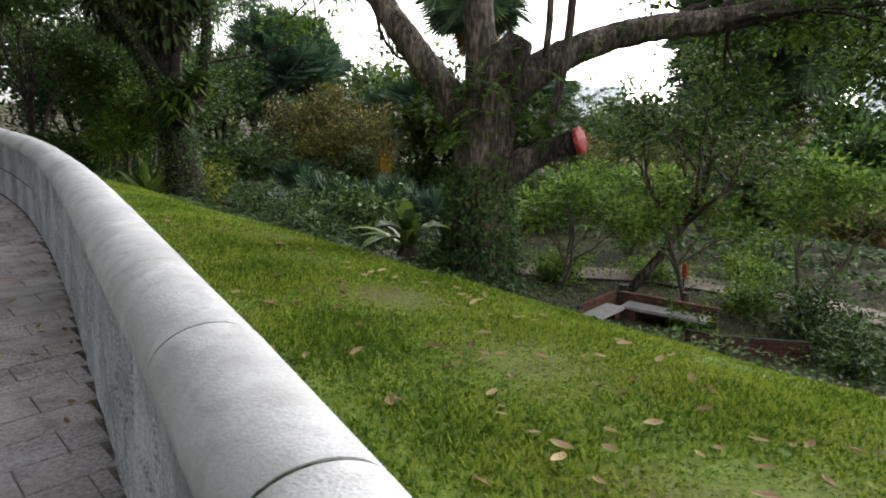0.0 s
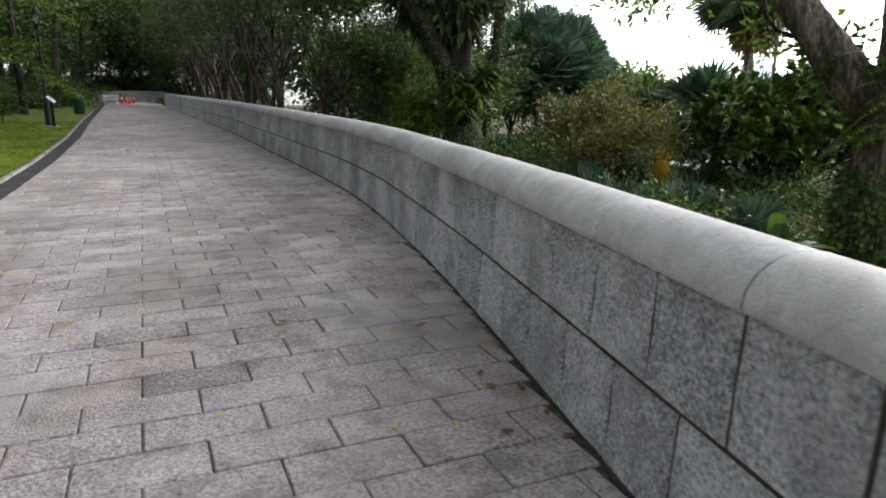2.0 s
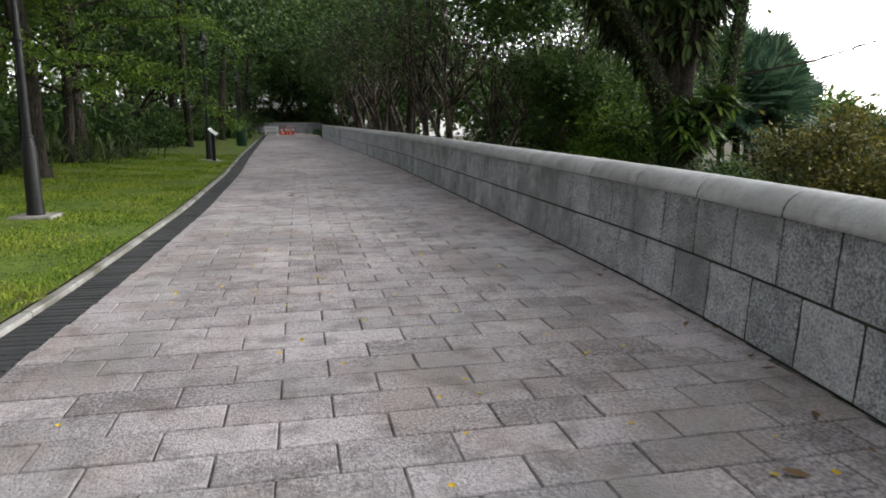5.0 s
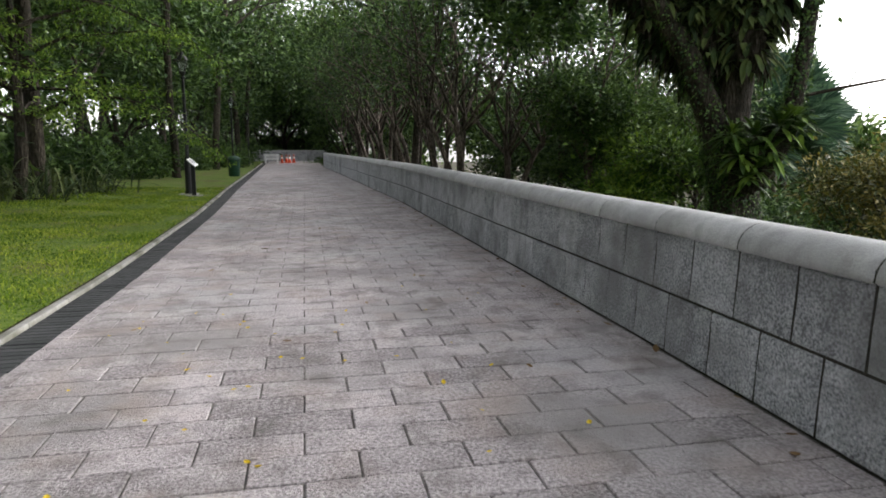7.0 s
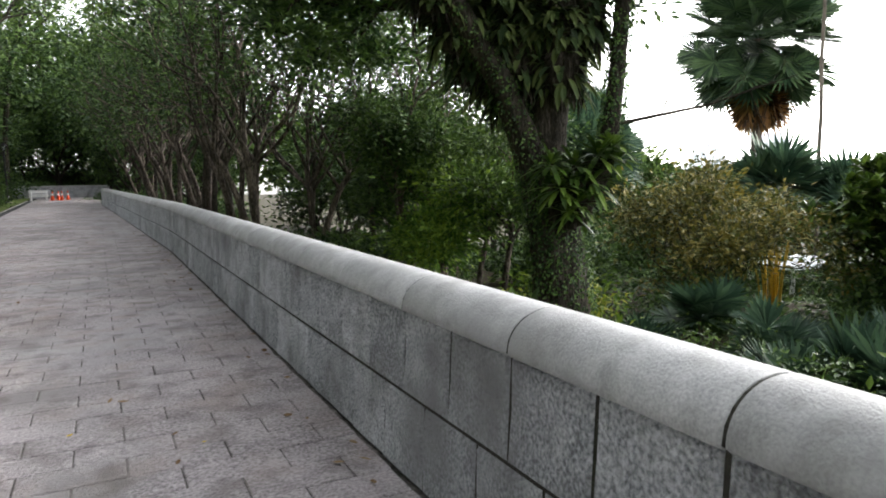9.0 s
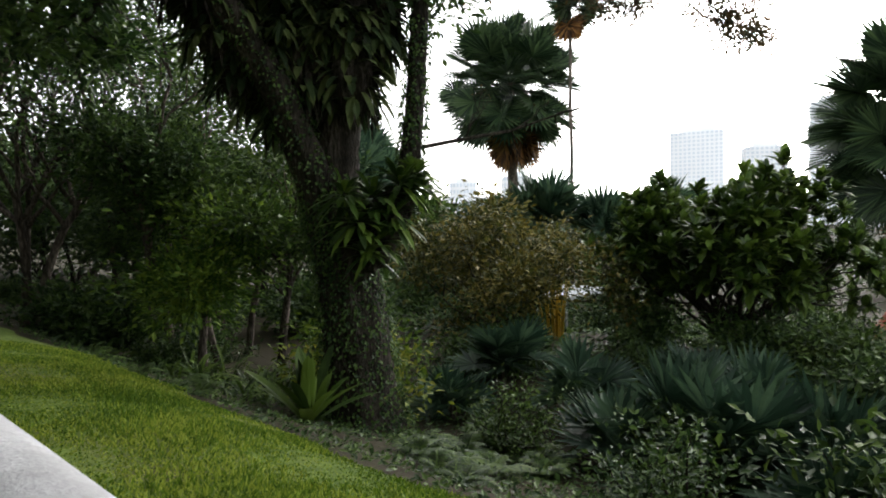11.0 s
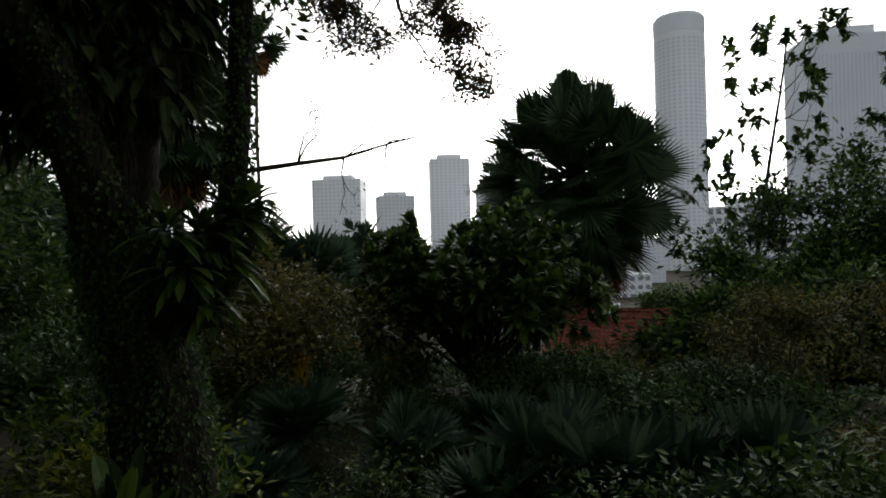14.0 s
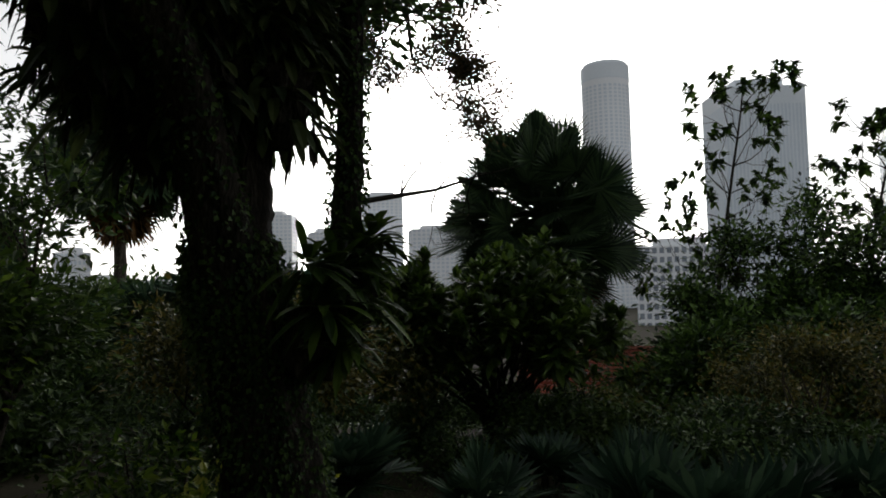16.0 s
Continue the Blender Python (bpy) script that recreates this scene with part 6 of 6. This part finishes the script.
part("spire", Shape().tube([(0, 0, 6), (0, 0, 6.5), (0, 0, 11.2)], [1.5, 1.1, 0.05], 8), M_WHITE, spire)

# ---- fallen leaves ----
def fallen_mesh(name, L, W, curl, mat):
    s = Shape()
    u = np.linspace(0, 1, 6)
    w = W * np.sin(np.pi * np.clip(u * 0.92 + 0.06, 0, 1)) ** 0.8
    z = curl * (u - 0.4) ** 2
    v = np.stack([np.stack([L * (u - 0.5), -w / 2, z + curl * 0.35 * w / W], -1), np.stack([L * (u - 0.5), 0 * u, z], -1), np.stack([L * (u - 0.5), w / 2, z + curl * 0.2 * w / W], -1)], 1)
    i, j = np.meshgrid(np.arange(5), np.arange(2), indexing="ij")
    s.add(v, np.stack([i * 3 + j, (i + 1) * 3 + j, (i + 1) * 3 + j + 1, i * 3 + j + 1], -1).reshape(-1, 4))
    return s.mesh(name, mat)


kinds = [fallen_mesh("fallen_leaf", 0.12, 0.055, 0.05, M_DEAD), fallen_mesh("fallen_leaf", 0.09, 0.05, 0.06, M_DEAD), fallen_mesh("fallen_leaf", 0.15, 0.06, 0.035, M_DEAD)]
petal = fallen_mesh("fallen_petal", 0.035, 0.026, 0.02, M_PETAL)


def drop(me, x, y, z, label, group, size=1.0):
    ob = tagged(new(me.name.split(".")[0], me), label, "leaf", group)
    ob.matrix_basis = Matrix.Translation((x, y, z)) @ Euler((rng.normal(0, 0.12), rng.normal(0, 0.12), rng.random() * 6.28)).to_matrix().to_4x4() @ Matrix.Scale(size * (0.7 + 0.6 * rng.random()), 4)


for k in range(165):
    y = 0.8 + 11 * rng.random() ** 1.3
    x = float(wall_x(y)) + 0.55 + 3.6 * rng.random()
    drop(kinds[k % 3], x, y, gz(x, y) + 0.065, "curled dry brown leaf on the grass", "leaves fallen on the lawn", 0.95)
for k in range(72):
    y = 4 + 34 * rng.random()
    x = float(wall_x(y)) - 0.05 - 0.22 * abs(rng.normal())
    drop(kinds[k % 3], x, y, road_z(x, y) + 0.012, "dry brown leaf on the paving by the wall", "leaves fallen on the walk", 0.62)
for k in range(38):
    y = 7 + 40 * rng.random() ** 1.2
    x = -2.2 + 4.4 * rng.random()
    drop(kinds[k % 3], x, y, road_z(x, y) + 0.012, "dry brown leaf lying on the paving", "leaves fallen on the walk", 0.62)
for k in range(100):
    y = 4.5 + 14 * rng.random()
    x = -2.0 + 3.6 * rng.random()
    x = min(x, float(wall_x(y)) - 0.1)
    drop(petal, x, y, road_z(x, y) + 0.006, "small yellow petal on the paving", "petals fallen on the walk")
for k in range(20):
    y = 12 + 14 * rng.random()
    x = float(left_x(y)) - 0.8 - 4 * rng.random()
    drop(kinds[k % 3], x, y, gz(x, y) + 0.05, "dry leaf on the lawn beside the walk", "leaves fallen on the lawn", 0.8)

# ---- paving slabs, kerbs and gutter bricks, as pieces ----
PW, PL = 0.558, 0.2945


def slab_mesh(name, w, l, mat, c=0.006, h=0.05):
    s = Shape()
    t = rng.normal(0, 0.0004, 4)
    s.box(-w / 2, -l / 2, -h, w / 2, l / 2, 0, c=c)
    v = s.v[0]
    v[:, 2] += t[0] * v[:, 0] * 4 + t[1] * v[:, 1] * 4
    return s.mesh(name, mat)


slabs = [slab_mesh("paving_slab", PW - g, PL - g, M_PAVER) for g in (0.009, 0.012, 0.015, 0.010)]
slab_raw = [mesh_arrays(m) for m in slabs]
rest = Shape()
row = 0
tilt = Euler((math.atan(0.0129), -math.atan(0.0043), 0)).to_matrix().to_4x4()
for row in range(int((92 + 7) / PL)):
    y = 10.36 + (row - 54) * PL
    if not -6 < y < 92:
        continue
    lo, hi = float(left_x(y)), float(wall_x(min(y, 66))) - 0.02
    x = 0.236 + (PW / 2 if row % 2 else 0) - PW * 12 + PW / 2
    while x < hi + PW / 2:
        a, b = max(x - PW / 2, lo), min(x + PW / 2, hi)
        if b - a > 0.06:
            kind, mx, mw = int(rng.integers(4)), (a + b) / 2, b - a
            dz = float(rng.normal(0, 0.0018))
            if 6.3 < y < 16.6 and mw > PW - 0.02:
                ob = part("paving_slab", slabs[kind], None, road)
                ob.matrix_basis = Matrix.Translation((mx, y, road_z(mx, y) + dz)) @ tilt
            else:
                v = slab_raw[kind][0] * (mw / PW, 1, 1) + (mx, y, 0)
                v[:, 2] += road_z(v[:, 0], v[:, 1]) + dz
                rest.add(v, slab_raw[kind][1])
        x += PW
part("further_slabs", rest, M_PAVER, road, "grey granite slabs further along", kind="stuff")

brick = Shape().box(-0.175, -0.048, -0.05, 0.175, 0.048, 0, c=0.005).mesh("gutter_brick", M_DRAIN)
braw = mesh_arrays(brick)
grest = Shape()
for i, y in enumerate(np.arange(-5, 80, 0.104)):
    x = float(left_x(y)) - 0.185
    z = road_z(x, y) - 0.006 + float(rng.normal(0, 0.001))
    if 11 < y < 26:
        ob = part("gutter_brick", brick, None, gutter)
        ob.location = (x, y, z)
    else:
        grest.add(braw[0] + (x, y, z), braw[1])
part("further_bricks", grest, M_DRAIN, gutter, "dark gutter bricks further along", kind="stuff")
kerb = tagged(new("kerb"), "narrow pale concrete kerb between lawn and gutter", "kerb", kind="structure")
kme = Shape().box(-0.045, -0.495, -0.12, 0.045, 0.495, 0, c=0.008).mesh("kerb_stone", M_KERB)
for y in np.arange(-5, 80, 1.0):
    x = float(left_x(y)) - 0.42
    a = math.atan2(-(float(left_x(y + 0.5)) - float(left_x(y - 0.5))), 1)
    ob = part("kerb_stone", kme, None, kerb)
    ob.matrix_basis = Matrix.Translation((x, y, road_z(x, y) + 0.03)) @ Euler((math.atan(0.0129), 0, a)).to_matrix().to_4x4()
